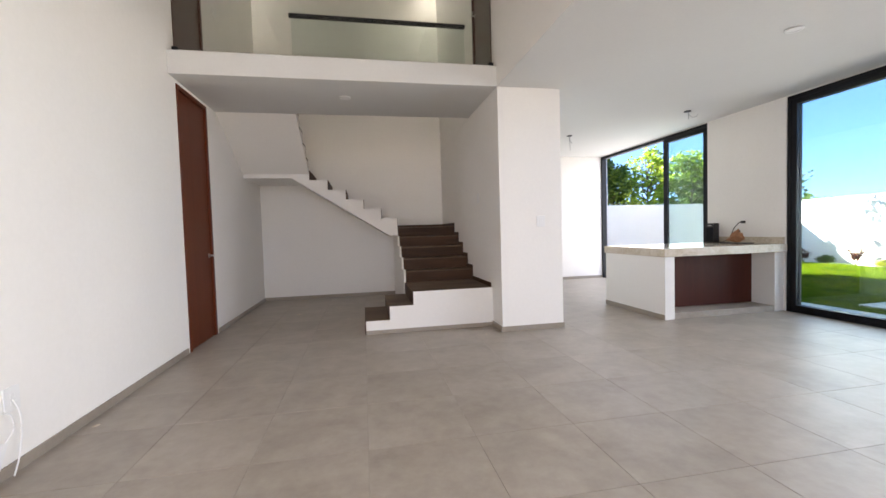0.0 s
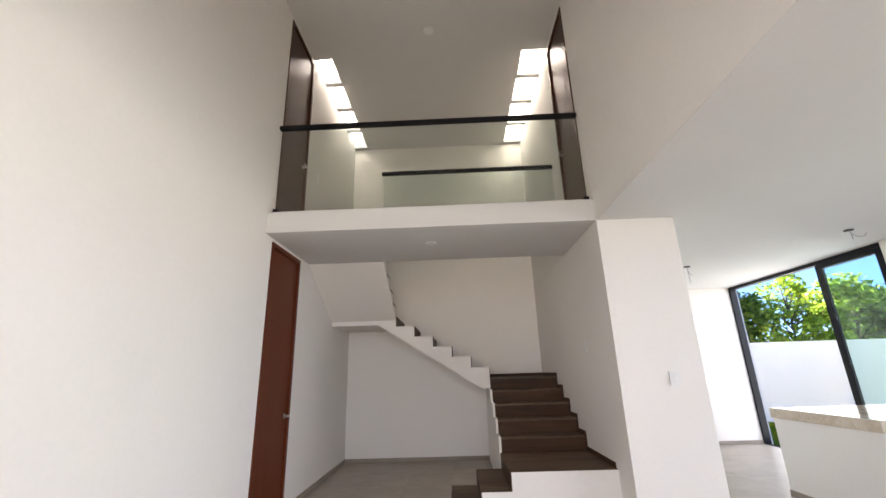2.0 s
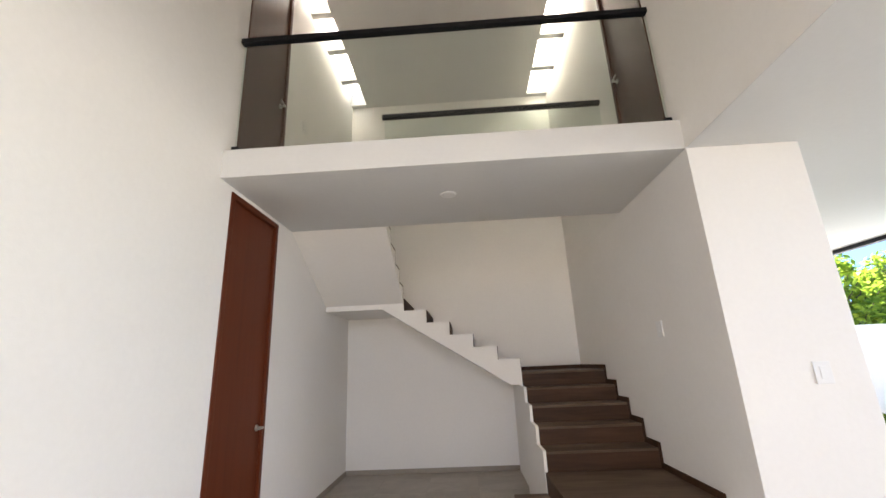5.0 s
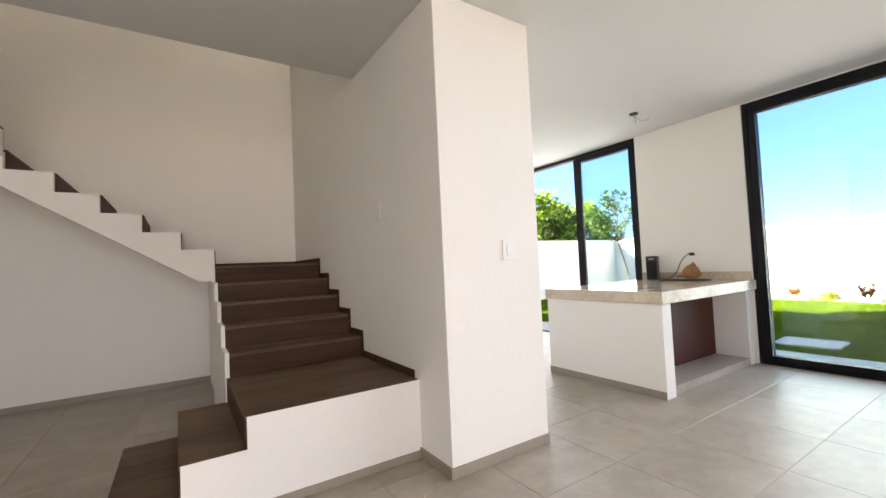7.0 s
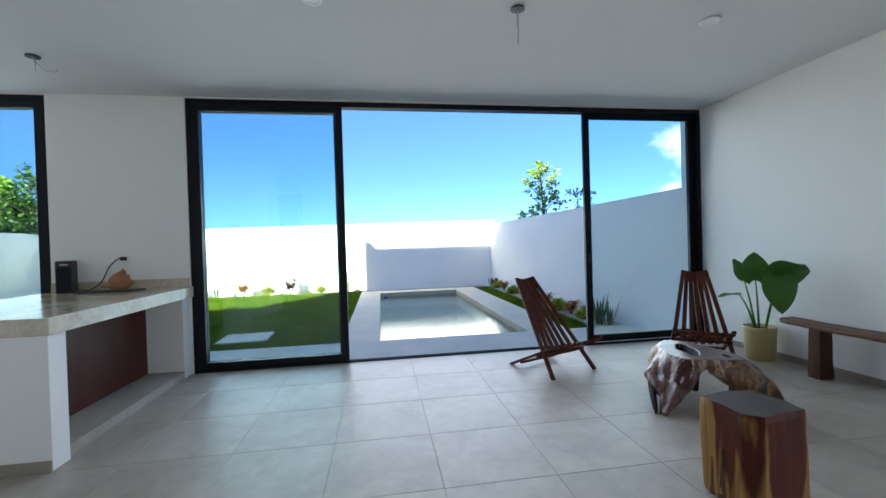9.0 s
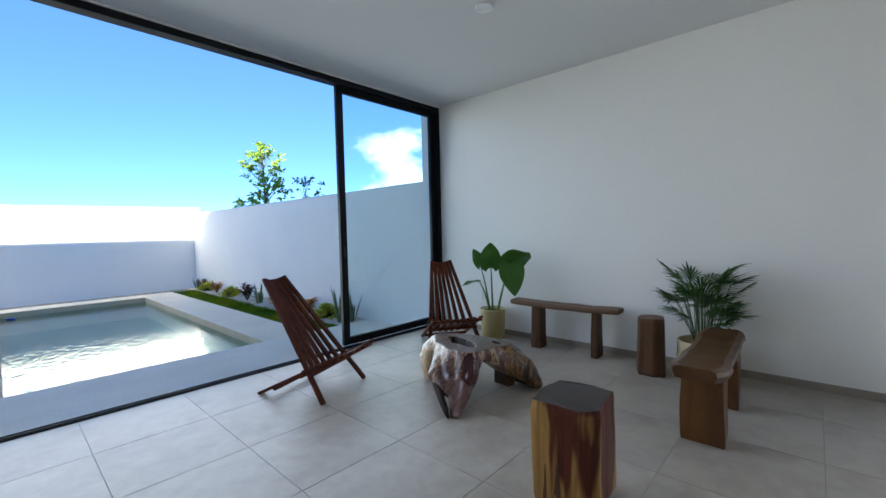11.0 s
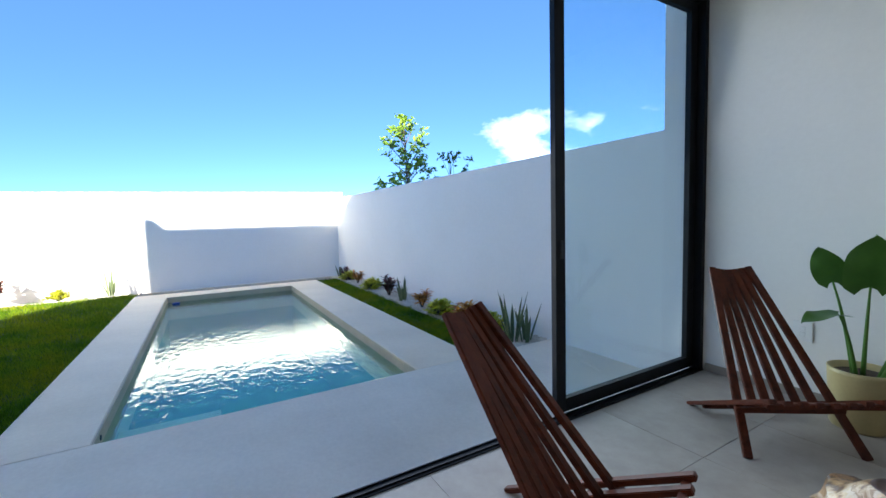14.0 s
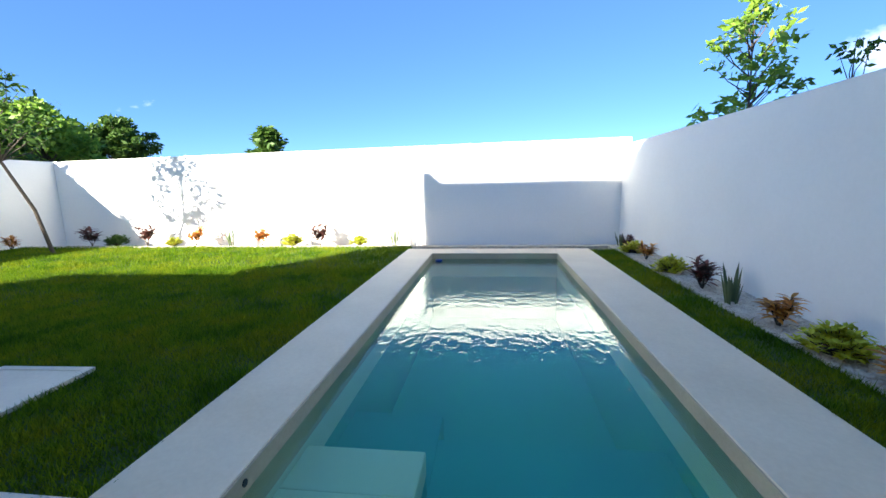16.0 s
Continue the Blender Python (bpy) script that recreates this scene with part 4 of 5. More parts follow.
for pts, rad in (([(-0.18, -0.02, 0.33), (-0.31, -0.13, 0.27), (-0.41, -0.24, 0.16), (-0.47, -0.33, 0.05), (-0.49, -0.36, 0.0)], [0.10, 0.115, 0.095, 0.06, 0.035]),
                 ([(-0.14, -0.10, 0.33), (-0.24, -0.20, 0.26), (-0.31, -0.29, 0.14), (-0.34, -0.36, 0.04), (-0.345, -0.38, 0.0)], [0.10, 0.115, 0.095, 0.065, 0.045]),
                 ([(-0.16, -0.04, 0.34), (-0.28, -0.15, 0.29), (-0.36, -0.25, 0.20)], [0.11, 0.12, 0.09]),
                 ([(-0.25, 0.06, 0.33), (-0.36, -0.06, 0.27), (-0.45, -0.20, 0.15), (-0.51, -0.30, 0.03)], [0.055, 0.05, 0.04, 0.028])):
    bm_tube(pts, rad, 12, limbs)
root = remeshed(limbs, 0.011, "root")
SLIT = Vector((-0.93, 0.36, 0))
for v in root.verts:
    ridge = abs(noise.noise(Vector((v.co.x * 6 + 3, v.co.y * 6, v.co.z * 1.3))))
    v.co += v.normal * (0.014 * noise.noise(v.co * 3.5) + 0.030 * (ridge - 0.2))
for _ in range(3):
    bmesh.ops.smooth_vert(root, verts=root.verts, factor=0.5, use_axis_x=True, use_axis_y=True, use_axis_z=True)
DISH, DISH_WAY = Vector((-0.265, 0.30, 0.27)), Vector((-0.38, 0.55, -0.74)).normalized()
for v in root.verts:
    d = v.co - DISH
    along = d.dot(DISH_WAY)
    across = (d - DISH_WAY * along).length
    dish = max(0.0, min(1.0, 2.2 * (1 - (along / 0.15) ** 2 - (across / (0.062 + 0.02 * noise.noise(v.co * 7))) ** 2)))
    if dish > 0.0 and v.co.z < 0.40:
        v.co -= v.normal * (0.028 * dish)
        if dish > 0.5:
            for f in v.link_faces:
                f.material_index = 2
    if v.co.z > 0.385:
        v.co.z = 0.385 + 0.06 * (v.co.z - 0.385)
    if v.co.z > 0.28:
        for cx, cy, along, wide, deep in ((0.02, 0.045, 0.20, 0.062, 0.20), (-0.235, -0.10, 0.05, 0.018, 0.06)):
            d = v.co - Vector((cx, cy, v.co.z))
            u = d.dot(SLIT) / along
            w = d.dot(Vector((0.36, 0.93, 0))) / (wide * (1 + 0.5 * noise.noise(v.co * 9)))
            sunk = max(0.0, min(1.0, 5.0 * (1 - u * u - w * w)))
            v.co.z -= deep * sunk
            # slit faces turn dark: the hollow's shade is put into the colour
            if sunk > 0.2:
                for f in v.link_faces:
                    f.material_index = 1
    v.co.z = max(0.0, v.co.z)
BURGUNDY = wood("polished_burgundy_hollow", (0.085, 0.022, 0.022), (0.030, 0.008, 0.010), 0.22, (9, 9, 2), gloss=1.0)
table = thing("coffee_table", 4.53, 0.53, 0, 0, "low coffee table carved from one polished tree root", "coffee table")
root_part = part("root", root, ROOT_WOOD, table, smooth=True)
root_part.data.materials.append(HOLLOW_SHADE_BARK)
root_part.data.materials.append(BURGUNDY)
part("bark_edge", bm_tube([(0.11, 0.27, 0.27), (0.045, 0.37, 0.215), (-0.04, 0.435, 0.16), (-0.15, 0.50, 0.10), (-0.25, 0.555, 0.04), (-0.29, 0.575, 0.008)], [0.012, 0.024, 0.028, 0.026, 0.020, 0.008], 8, flat=1.5), HOLLOW_SHADE_BARK, table, "ragged black strip of bark", True)
part("cut_stub", trunk_block([(0.075, 0.03), (-0.07, 0.04), (-0.08, -0.03), (0.07, -0.035)], 0.34, 0.10, 5.5, 6, 0.2, 3), BARE_STUB, table, "flat sawn stub at the back").location = (-0.21 * U, -0.24 * U, 0)


stool = thing("trunk_stool", 3.215, 1.295, 0, 4, "squared tree-trunk stool, dark red heart with yellow corners", "stool")
stool_bm = trunk_block([(0.15, 0.178), (-0.085, 0.178), (-0.16, 0.12), (-0.15, -0.15), (-0.045, -0.178), (0.14, -0.14), (0.172, 0.045)], 0.50, 0.09, 3.1)
part("trunk", stool_bm, STOOL_WOOD, stool)
for x0, w, tall in ((0.0, 0.05, 0.27), (0.075, 0.022, 0.20)):
    part("crack", bm_prism([(x0, 0.004), (x0 + w, 0.004), (x0 + 0.55 * w, 0.6 * tall), (x0 + 0.35 * w, tall), (x0 + 0.2 * w, 0.55 * tall)], "y", 0.155, 0.181), LEG_WOOD, stool, "dark drying crack")

small = thing("trunk_stool", 3.43, -0.75, 0, 15, "dark brown tree-trunk stool standing by the wall", "stool")
part("trunk", trunk_block([(0.098, 0.088), (-0.02, 0.12), (-0.106, 0.09), (-0.115, -0.055), (-0.045, -0.11), (0.08, -0.10), (0.115, -0.02)], 0.50, 0.07, 8.4, taper=0.10), LEG_WOOD, small, smooth=True)
part("sawn_top", trunk_block([(0.088, 0.079), (-0.018, 0.108), (-0.095, 0.081), (-0.103, -0.05), (-0.04, -0.099), (0.072, -0.09), (0.103, -0.018)], 0.010, 0.04, 8.4, 1), BENCH_WOOD, small, "paler sawn end grain").location = (0, 0, 0.497 * U)


def plank(length, width, thick, seed, bow=0.02, waist=0.0):
    """A live-edge plank along x, centred, its top at z = 0."""
    bm, rings, n = bmesh.new(), [], 24
    for i in range(n + 1):
        t = i / n
        x = (t - 0.5) * length
        edge = 1 - 0.22 * max(0, abs(2 * t - 1) - 0.85) / 0.15
        w = width / 2 * edge * (1 - waist * math.sin(math.pi * t))
        wl, wr = w * (1 + 0.16 * noise.noise(Vector((x * 4, seed, 0)))), w * (1 + 0.16 * noise.noise(Vector((x * 4, seed + 9, 0))))
        dz = bow * math.sin(math.pi * t) + 0.006 * noise.noise(Vector((x * 5, seed, 3)))
        prof = [(-wl * 0.96, -0.012), (-wl * 0.7, 0), (0, -0.003), (wr * 0.7, 0), (wr * 0.96, -0.012), (wr, -thick * 0.5), (wr * 0.88, -thick), (-wl * 0.88, -thick), (-wl, -thick * 0.5)]
        rings.append([bm.verts.new((x, py, pz - dz)) for py, pz in prof])
    k = len(rings[0])
    for a, b in zip(rings, rings[1:]):
        for j in range(k):
            bm.faces.new((a[j], b[j], b[(j + 1) % k], a[(j + 1) % k]))
    bm.faces.new(rings[0])
    bm.faces.new(rings[-1][::-1])
    bmesh.ops.recalc_face_normals(bm, faces=bm.faces)
    return bm


bench = thing("bench", 4.35, -0.90, 0, 1.5, "narrow live-edge wooden bench against the white wall", "bench")
part("seat", plank(1.20, 0.24, 0.048, 1.0, 0.012), BENCH_WOOD, bench).location = (0, 0, 0.52 * U)
for x, w in ((0.29, 0.048), (-0.36, 0.030)):
    part("leg", trunk_block([(w, 0.075), (-w, 0.075), (-w * 1.05, -0.075), (w * 1.1, -0.075)], 0.465, 0.12, x * 9, taper=0.2, per_side=3), LEG_WOOD, bench).location = (x * U, 0, 0)
bench2 = thing("bench", 2.85, -0.01, 0, 91, "thick honey-brown live-edge bench with slab legs", "bench")
part("seat", plank(1.16, 0.30, 0.075, 5.0, 0.03, 0.05), wood("honey_brown_seat", (0.12, 0.052, 0.016), (0.040, 0.018, 0.008), 0.33, (2.2, 12, 12), 1.2, 0.2, gloss=0.3), bench2).location = (0, 0, 0.52 * U)
for x in (0.30, -0.36):
    part("leg", trunk_block([(0.075, 0.115), (-0.075, 0.115), (-0.08, -0.115), (0.08, -0.11)], 0.45, 0.10, x * 7 + 2, taper=0.08, per_side=4), wood("honey_brown_leg", (0.16, 0.072, 0.022), (0.050, 0.020, 0.009), 0.4, (12, 12, 2.0), 1.2, 0.2), bench2).location = (x * U, 0, 0)


# ---- potted plants ----
def big_leaf(base, way, length, width, droop, roll=0.0):
    """A broad arrow-shaped leaf with a folded midrib and wavy edge."""
    bm = bmesh.new()
    way = Vector(way).normalized()
    side = way.cross(Vector((0, 0, 1))).normalized()
    side = (Matrix.Rotation(roll, 3, way) @ side)
    up = side.cross(way)
    rows, n = [], 12
    for i in range(n + 1):
        t = i / n
        w = width / 2 * (math.sin(math.pi * min(1, (t + 0.16) / 1.16) ** 0.75) ** 0.8 if 0 < t < 1 else (0.45 if t == 0 else 0.0))
        mid = Vector(base) + way * (length * t) - Vector((0, 0, 1)) * (droop * t * t)
        row = []
        for s in (-1, -0.55, 0, 0.55, 1):
            lobe = -0.16 * length * (abs(s) ** 2) * (1 - t) ** 3
            wav = 0.05 * width * math.sin(9 * t + 2 * s) * abs(s)
            row.append(bm.verts.new(mid + side * (w * s) + up * (0.20 * w * abs(s) + wav) + way * lobe))
        rows.append(row)
    for a, b in zip(rows, rows[1:]):
        for k in range(4):
            bm.faces.new((a[k], a[k + 1], b[k + 1], b[k]))
    return bm


def arc(a, b, lift, n=8):
    a, b = Vector(a), Vector(b)
    return [a.lerp(b, i / n) + Vector((0, 0, lift * math.sin(math.pi * i / n))) for i in range(n + 1)]


pot = thing("potted_plant", 5.29, -0.92, 0, 0, "broad-leaved plant in a plain cream pot by the window", "potted plant")
part("pot", bm_lathe([(0.132, 0), (0.138, 0.01), (0.155, 0.335), (0.158, 0.36), (0.147, 0.36), (0.138, 0.32)], 40), CREAM_POT, pot, "smooth cream cylindrical pot", True)
part("earth", bm_lathe([(0.128, 0.31), (0.138, 0.322)], 24), SOIL, pot)
for tip, way, ln, wd, dr, rl in (((0.13, 0.06, 0.88), (0.12, 0.14, 0.55), 0.28, 0.17, 0.05, 0.9), ((-0.04, 0.08, 0.87), (-0.06, 0.10, 0.8), 0.35, 0.26, 0.04, 0.2),
                                 ((-0.30, 0.06, 0.90), (-0.55, 0.12, 0.50), 0.40, 0.34, 0.10, -0.5), ((-0.36, 0.14, 0.93), (-0.30, 0.25, -0.75), 0.34, 0.29, 0.05, 0.3),
                                 ((0.06, 0.18, 0.70), (0.32, 0.58, 0.06), 0.23, 0.18, 0.06, 0.0)):
    st = part("stem", bm_tube(arc((0.25 * tip[0], 0.2 * tip[1], 0.315), tip, 0.05), [0.013, 0.012, 0.011, 0.010, 0.009, 0.008, 0.007, 0.006, 0.006], 7), STEM, pot, smooth=True)
    part("leaf", big_leaf(tip, way, ln, wd, dr, rl), HOUSE_LEAF, st, smooth=True)


def palm_fan(base, way, size, rng):
    bm = bmesh.new()
    way = Vector(way).normalized()
    side = way.cross(Vector((0, 0, 1)))
    side = side.normalized() if side.length > 0.1 else Vector((1, 0, 0))
    n = rng.randint(12, 16)
    for i in range(n):
        a = (i / (n - 1) - 0.5) * 2.5
        d = (way * math.cos(a) + side * math.sin(a)).normalized()
        e = d.cross(Vector((0, 0, 1)))
        e = e.normalized() if e.length > 0.1 else side
        ln, w = size * rng.uniform(0.8, 1.1) * (1 - 0.12 * abs(a)), size * 0.042
        p0, p1 = Vector(base), Vector(base) + d * ln * 0.55 - Vector((0, 0, 0.02 * size))
        p2 = Vector(base) + d * ln - Vector((0, 0, size * rng.uniform(0.05, 0.22)))
        v = [bm.verts.new(q) for q in (p0, p1 - e * w, p1 + e * w, p2)]
        c = bm.verts.new(p1 - Vector((0, 0, w * 0.6)))
        bm.faces.new((v[0], v[1], c))
        bm.faces.new((v[0], c, v[2]))
        bm.faces.new((v[1], v[3], c))
        bm.faces.new((c, v[3], v[2]))
    return bm


palm = thing("potted_palm", 3.04, -0.85, 0, 0, "small fan palm in a wide woven cream pot", "potted plant")
part("pot", bm_lathe([(0.155, 0), (0.178, 0.012), (0.196, 0.15), (0.203, 0.172), (0.205, 0.187), (0.197, 0.20), (0.20, 0.235), (0.196, 0.335), (0.183, 0.34), (0.178, 0.29)], 40), WHITE_POT, palm, "wide cream woven pot with a raised band", True)
part("earth", bm_lathe([(0.165, 0.275), (0.178, 0.282)], 24), SOIL, palm)
rng = random.Random(12)
for i in range(36):
    a = i * 2.4
    reach, z = rng.uniform(0.04, 0.24), rng.uniform(0.46, 0.92)
    tip = (reach * math.cos(a), 0.75 * reach * math.sin(a) + 0.02, z)
    st = part("stalk", bm_tube(arc((0.06 * math.cos(a), 0.06 * math.sin(a), 0.29), tip, 0.03, 5), 0.0036, 5), PALM_LEAF, palm)
    part("frond", palm_fan(tip, (math.cos(a), 0.8 * math.sin(a), rng.uniform(0.25, 1.1)), rng.uniform(0.20, 0.27), rng), PALM_LEAF, st)

# crumbs of plaster left on the floor
for i, (x, y, size) in enumerate(((-0.78, 7.42, 0.030), (-1.58, 3.65, 0.022), (1.77, 5.27, 0.016))):
    crumb = thing("plaster_crumb", x, y, 0, 40 * i, "small grey crumb of plaster lying on the tiles", "debris", "crumbs on the floor")
    part("crumb", trunk_block([(size, 0), (0.2 * size, 0.6 * size), (-size, 0.3 * size), (-0.5 * size, -0.5 * size)], 0.35 * size, 0.3, i + 2.0, 2, 0.5, 2), GRAVEL, crumb)

# ---- garden: terrace, pool, walls ----
G = -0.178
structure("pavement_terrace", bm_boxes([(6.46, 8.10, -1.15, 10.5, -0.42, G)], 0.004), CONCRETE)
structure("ground_lawn", bm_boxes([(8.10, 15.95, 3.845, 14.5, -0.42, G - 0.035), (6.42, 8.10, 10.5, 14.5, -0.42, G - 0.035), (8.12, 15.49, -1.15, -0.035, -0.42, G - 0.03), (-3, 6.42, 10.2, 14.5, -0.42, G - 0.035)]), TURF)
px0, px1, py0, py1, ox1, oy0, oy1 = 8.10, 14.897, 0.69, 3.232, 15.49, -0.035, 3.845
structure("pavement_pool_edge", bm_boxes([(px0, ox1, oy0, py0, -0.42, G + 0.003), (px0, ox1, py1, oy1, -0.42, G + 0.003), (px1, ox1, py0, py1, -0.42, G + 0.003)], 0.008), EDGE)
pool = thing("swimming_pool", 0, 0, 0, 0, "long rectangular pool with still pale turquoise water", "swimming pool")
part("rim", bm_boxes([(px0, px1, py0 - 0.003, py0 + 0.012, -0.45, G - 0.006), (px0, px1, py1 - 0.012, py1 + 0.003, -0.45, G - 0.006), (px1 - 0.012, px1 + 0.003, py0 + 0.012, py1 - 0.012, -0.45, G - 0.006), (px0 - 0.003, px0 + 0.012, py0 + 0.012, py1 - 0.012, -0.45, G - 0.006)]), COPING, pool, "sand-coloured rendered rim")
part("basin", bm_boxes([(px0, px1, py0 - 0.1, py0 + 0.006, -1.6, -0.45), (px0, px1, py1 - 0.006, py1 + 0.1, -1.6, -0.45), (px1 - 0.006, px1 + 0.1, py0, py1, -1.6, -0.45), (px0 - 0.1, px0, py0, py1, -1.6, -0.45), (px0, px1, py0, py1, -1.7, -1.55)]), POOL, pool, "pale green plastered basin")
part("water", bm_box(px0 + 0.012, px1 - 0.012, py0 + 0.012, py1 - 0.012, -0.292, -0.29), WATER, pool, "clear still water").visible_shadow = False
for z in (-0.66,):
    part("deeper_water", bm_box(px0 + 0.012, px1 - 0.012, py0 + 0.012, py1 - 0.012, z - 0.001, z), DEEP_WATER, pool).visible_shadow = False
for r in ((8.10, 8.62, py0 + 0.01, py1 - 0.01, -1.55, -0.50), (8.62, 9.02, 2.42, py1 - 0.01, -1.55, -0.50), (8.62, 9.60, py0 + 0.01, 2.42, -1.55, -0.80), (8.62, 9.95, 2.42, py1 - 0.01, -1.55, -0.80)):
    part("pool_step", bm_box(*r, bevel=0.01), POOL, pool)
part("inlet", bm_tube([(8.33, py1 - 0.010, -0.235), (8.33, py1 - 0.018, -0.235)], 0.02, 14), BLACK_PLASTIC, pool)
float_ = thing("chlorine_float", 14.6, 3.05, -0.29, 0, "small blue float on the pool water", "pool float")
part("disc", bm_lathe([(0.05, -0.01), (0.07, 0.0), (0.07, 0.03), (0.03, 0.04)], 18), plain("blue_plastic", (0.03, 0.07, 0.30), (0.02, 0.05, 0.22), 0.4), float_, smooth=True)

structure("wall_garden_south", bm_box(6.66, 17.2, -1.35, -1.15, -0.5, 2.075, 0.01), GARDEN_PLASTER)
structure("wall_garden_east", bm_prism([(-1.35, -0.5), (14.7, -0.5), (14.7, 2.10), (-1.35, 2.265)], "x", 17.2, 17.4), GARDEN_PLASTER)
structure("wall_garden_north", bm_box(-6.0, 17.2, 14.5, 14.7, -0.5, 2.1, 0.01), GARDEN_PLASTER)

lid = thing("inspection_cover", 9.0, 5.55, G - 0.03, 3, "square grey concrete inspection cover set in the lawn", "cover")
part("frame", bm_boxes([(-0.36, 0.36, -0.40, -0.34, 0, 0.035), (-0.36, 0.36, 0.34, 0.40, 0, 0.035), (-0.36, -0.30, -0.34, 0.34, 0, 0.035), (0.30, 0.36, -0.34, 0.34, 0, 0.035)], 0.004), CONCRETE, lid)
part("slab", bm_box(-0.294, 0.294, -0.334, 0.334, -0.02, 0.03, 0.006), CONCRETE, lid)


# lawn of single blades, denser where the walk comes near
def grass(name, patches, label):
    r = np.random.default_rng(5)
    verts, count = [], 0
    for x0, x1, y0, y1, per, tall in patches:
        n = int((x1 - x0) * (y1 - y0) * per)
        p = np.stack([r.uniform(x0, x1, n), r.uniform(y0, y1, n), np.full(n, G - 0.04)], 1)
        p = p[~((abs(p[:, 0] - 9.0) < 0.39) & (abs(p[:, 1] - 5.55) < 0.43))]
        n = len(p)
        clump = np.zeros(n)
        for size, share in ((0.11, 0.6), (0.37, 0.4)):
            table = r.uniform(0, 1, (64, 64))
            u, w = p[:, 0] / size, p[:, 1] / size
            iu, iw = np.floor(u).astype(int), np.floor(w).astype(int)
            fu, fw = u - iu, w - iw
            clump += share * ((table[iu % 64, iw % 64] * (1 - fu) + table[(iu + 1) % 64, iw % 64] * fu) * (1 - fw) + (table[iu % 64, (iw + 1) % 64] * (1 - fu) + table[(iu + 1) % 64, (iw + 1) % 64] * fu) * fw)
        a, h = r.uniform(0, 2 * np.pi, n), tall * r.uniform(0.5, 1.15, n) * (0.45 + 1.25 * clump)
        w = 0.0045 + 0.35e-1 * h * (2600 / per) ** 0.5 * 0.45
        side = np.stack([np.cos(a) * w, np.sin(a) * w, 0 * a], 1)
        lean = np.stack([r.normal(0, 0.45, n) * h, r.normal(0, 0.45, n) * h, h], 1)
        verts.append(np.stack([p - side, p + side, p + lean], 1).reshape(-1, 3))
        count += n
    v = np.concatenate(verts)
    me = bpy.data.meshes.new(name)
    me.vertices.add(len(v))
    me.vertices.foreach_set("co", (v * U).astype(np.float32).ravel())
    me.loops.add(len(v))
    me.loops.foreach_set("vertex_index", np.arange(len(v), dtype=np.int32))
    me.polygons.add(count)
    me.polygons.foreach_set("loop_start", np.arange(0, len(v), 3, dtype=np.int32))
    me.update(calc_edges=True)
    me.materials.append(GRASS)
    tagged(new(name, me), label, "grass", kind="stuff")


grass("lawn_grass", [(8.1, 11.0, 3.855, 8.0, 5200, 0.065), (11.0, 13.5, 3.855, 8.0, 3200, 0.07), (8.1, 13.5, 8.0, 11.5, 2200, 0.07), (13.5, 15.97, 3.855, 14.3, 1500, 0.075),
                     (8.1, 13.5, 11.5, 14.4, 1200, 0.075), (6.5, 8.1, 10.5, 14.0, 900, 0.075)], "short green lawn, part sunlit, beside the pool")
grass("border_grass", [(8.14, 11.0, -0.56, -0.045, 6500, 0.06), (11.0, 15.47, -0.56, -0.045, 3600, 0.065)], "narrow strip of short grass along the pool edge")


def pebbles(name, x0, x1, y0, y1, n, seed, fall=0.0):
    def level(x):
        return G - 0.02 - fall * (x - x0) / (x1 - x0)
    bed = bm_prism([(x0, -0.44), (x1, -0.44), (x1, level(x1)), (x0, level(x0))], "y", y0, y1)
    tagged(part(name, bed, GRAVEL), "bed of pale gravel along the garden wall", "gravel", kind="stuff")
    r = random.Random(seed)
    bm = bmesh.new()
    bmesh.ops.create_icosphere(bm, subdivisions=1, radius=1)
    bv, bf = [v.co.copy() for v in bm.verts], [[v.index for v in f.verts] for f in bm.faces]
    bm.free()
    vs, fs = [], []
    for _ in range(n):
        s, x = r.uniform(0.012, 0.034), r.uniform(x0, x1)
        c = (x, r.uniform(y0, y1), level(x) + 0.002)
        sx, sy, o = r.uniform(0.7, 1.3), r.uniform(0.7, 1.3), len(vs)
        vs += [(c[0] + v.x * s * sx, c[1] + v.y * s * sy, c[2] + v.z * s * 0.6) for v in bv]
        fs += [[o + k for k in f] for f in bf]
    ob = from_arrays("pebbles", vs, fs, GRAVEL)
    tagged(ob, "loose pale pebbles in the planting bed", "gravel", kind="stuff")


pebbles("gravel_bed_south", 8.12, 15.95, -1.15, -0.56, 5600, 4)
pebbles("gravel_bed_east", 15.95, 17.2, -1.15, 14.5, 5200, 6, 0.16)


# ---- border plants ----
def blade(bm, base, way, length, width, bend, rows=4, fold=0.25):
    way = Vector(way).normalized()
    side = way.cross(Vector((0, 0, 1)))
    side = side.normalized() if side.length > 0.05 else Vector((1, 0, 0))
    up = side.cross(way)
    prev = None
    for i in range(rows + 1):
        t = i / rows
        w = width / 2 * (math.sin(math.pi * (0.12 + 0.88 * t)) ** 0.7 if i < rows else 0.02)
        mid = Vector(base) + way * (length * t) - Vector((0, 0, bend * t * t))
        cur = [bm.verts.new(mid - side * w + up * (fold * w)), bm.verts.new(mid), bm.verts.new(mid + side * w + up * (fold * w))]
        if prev:
            bm.faces.new((prev[0], prev[1], cur[1], cur[0]))
            bm.faces.new((prev[1], prev[2], cur[2], cur[1]))
        prev = cur


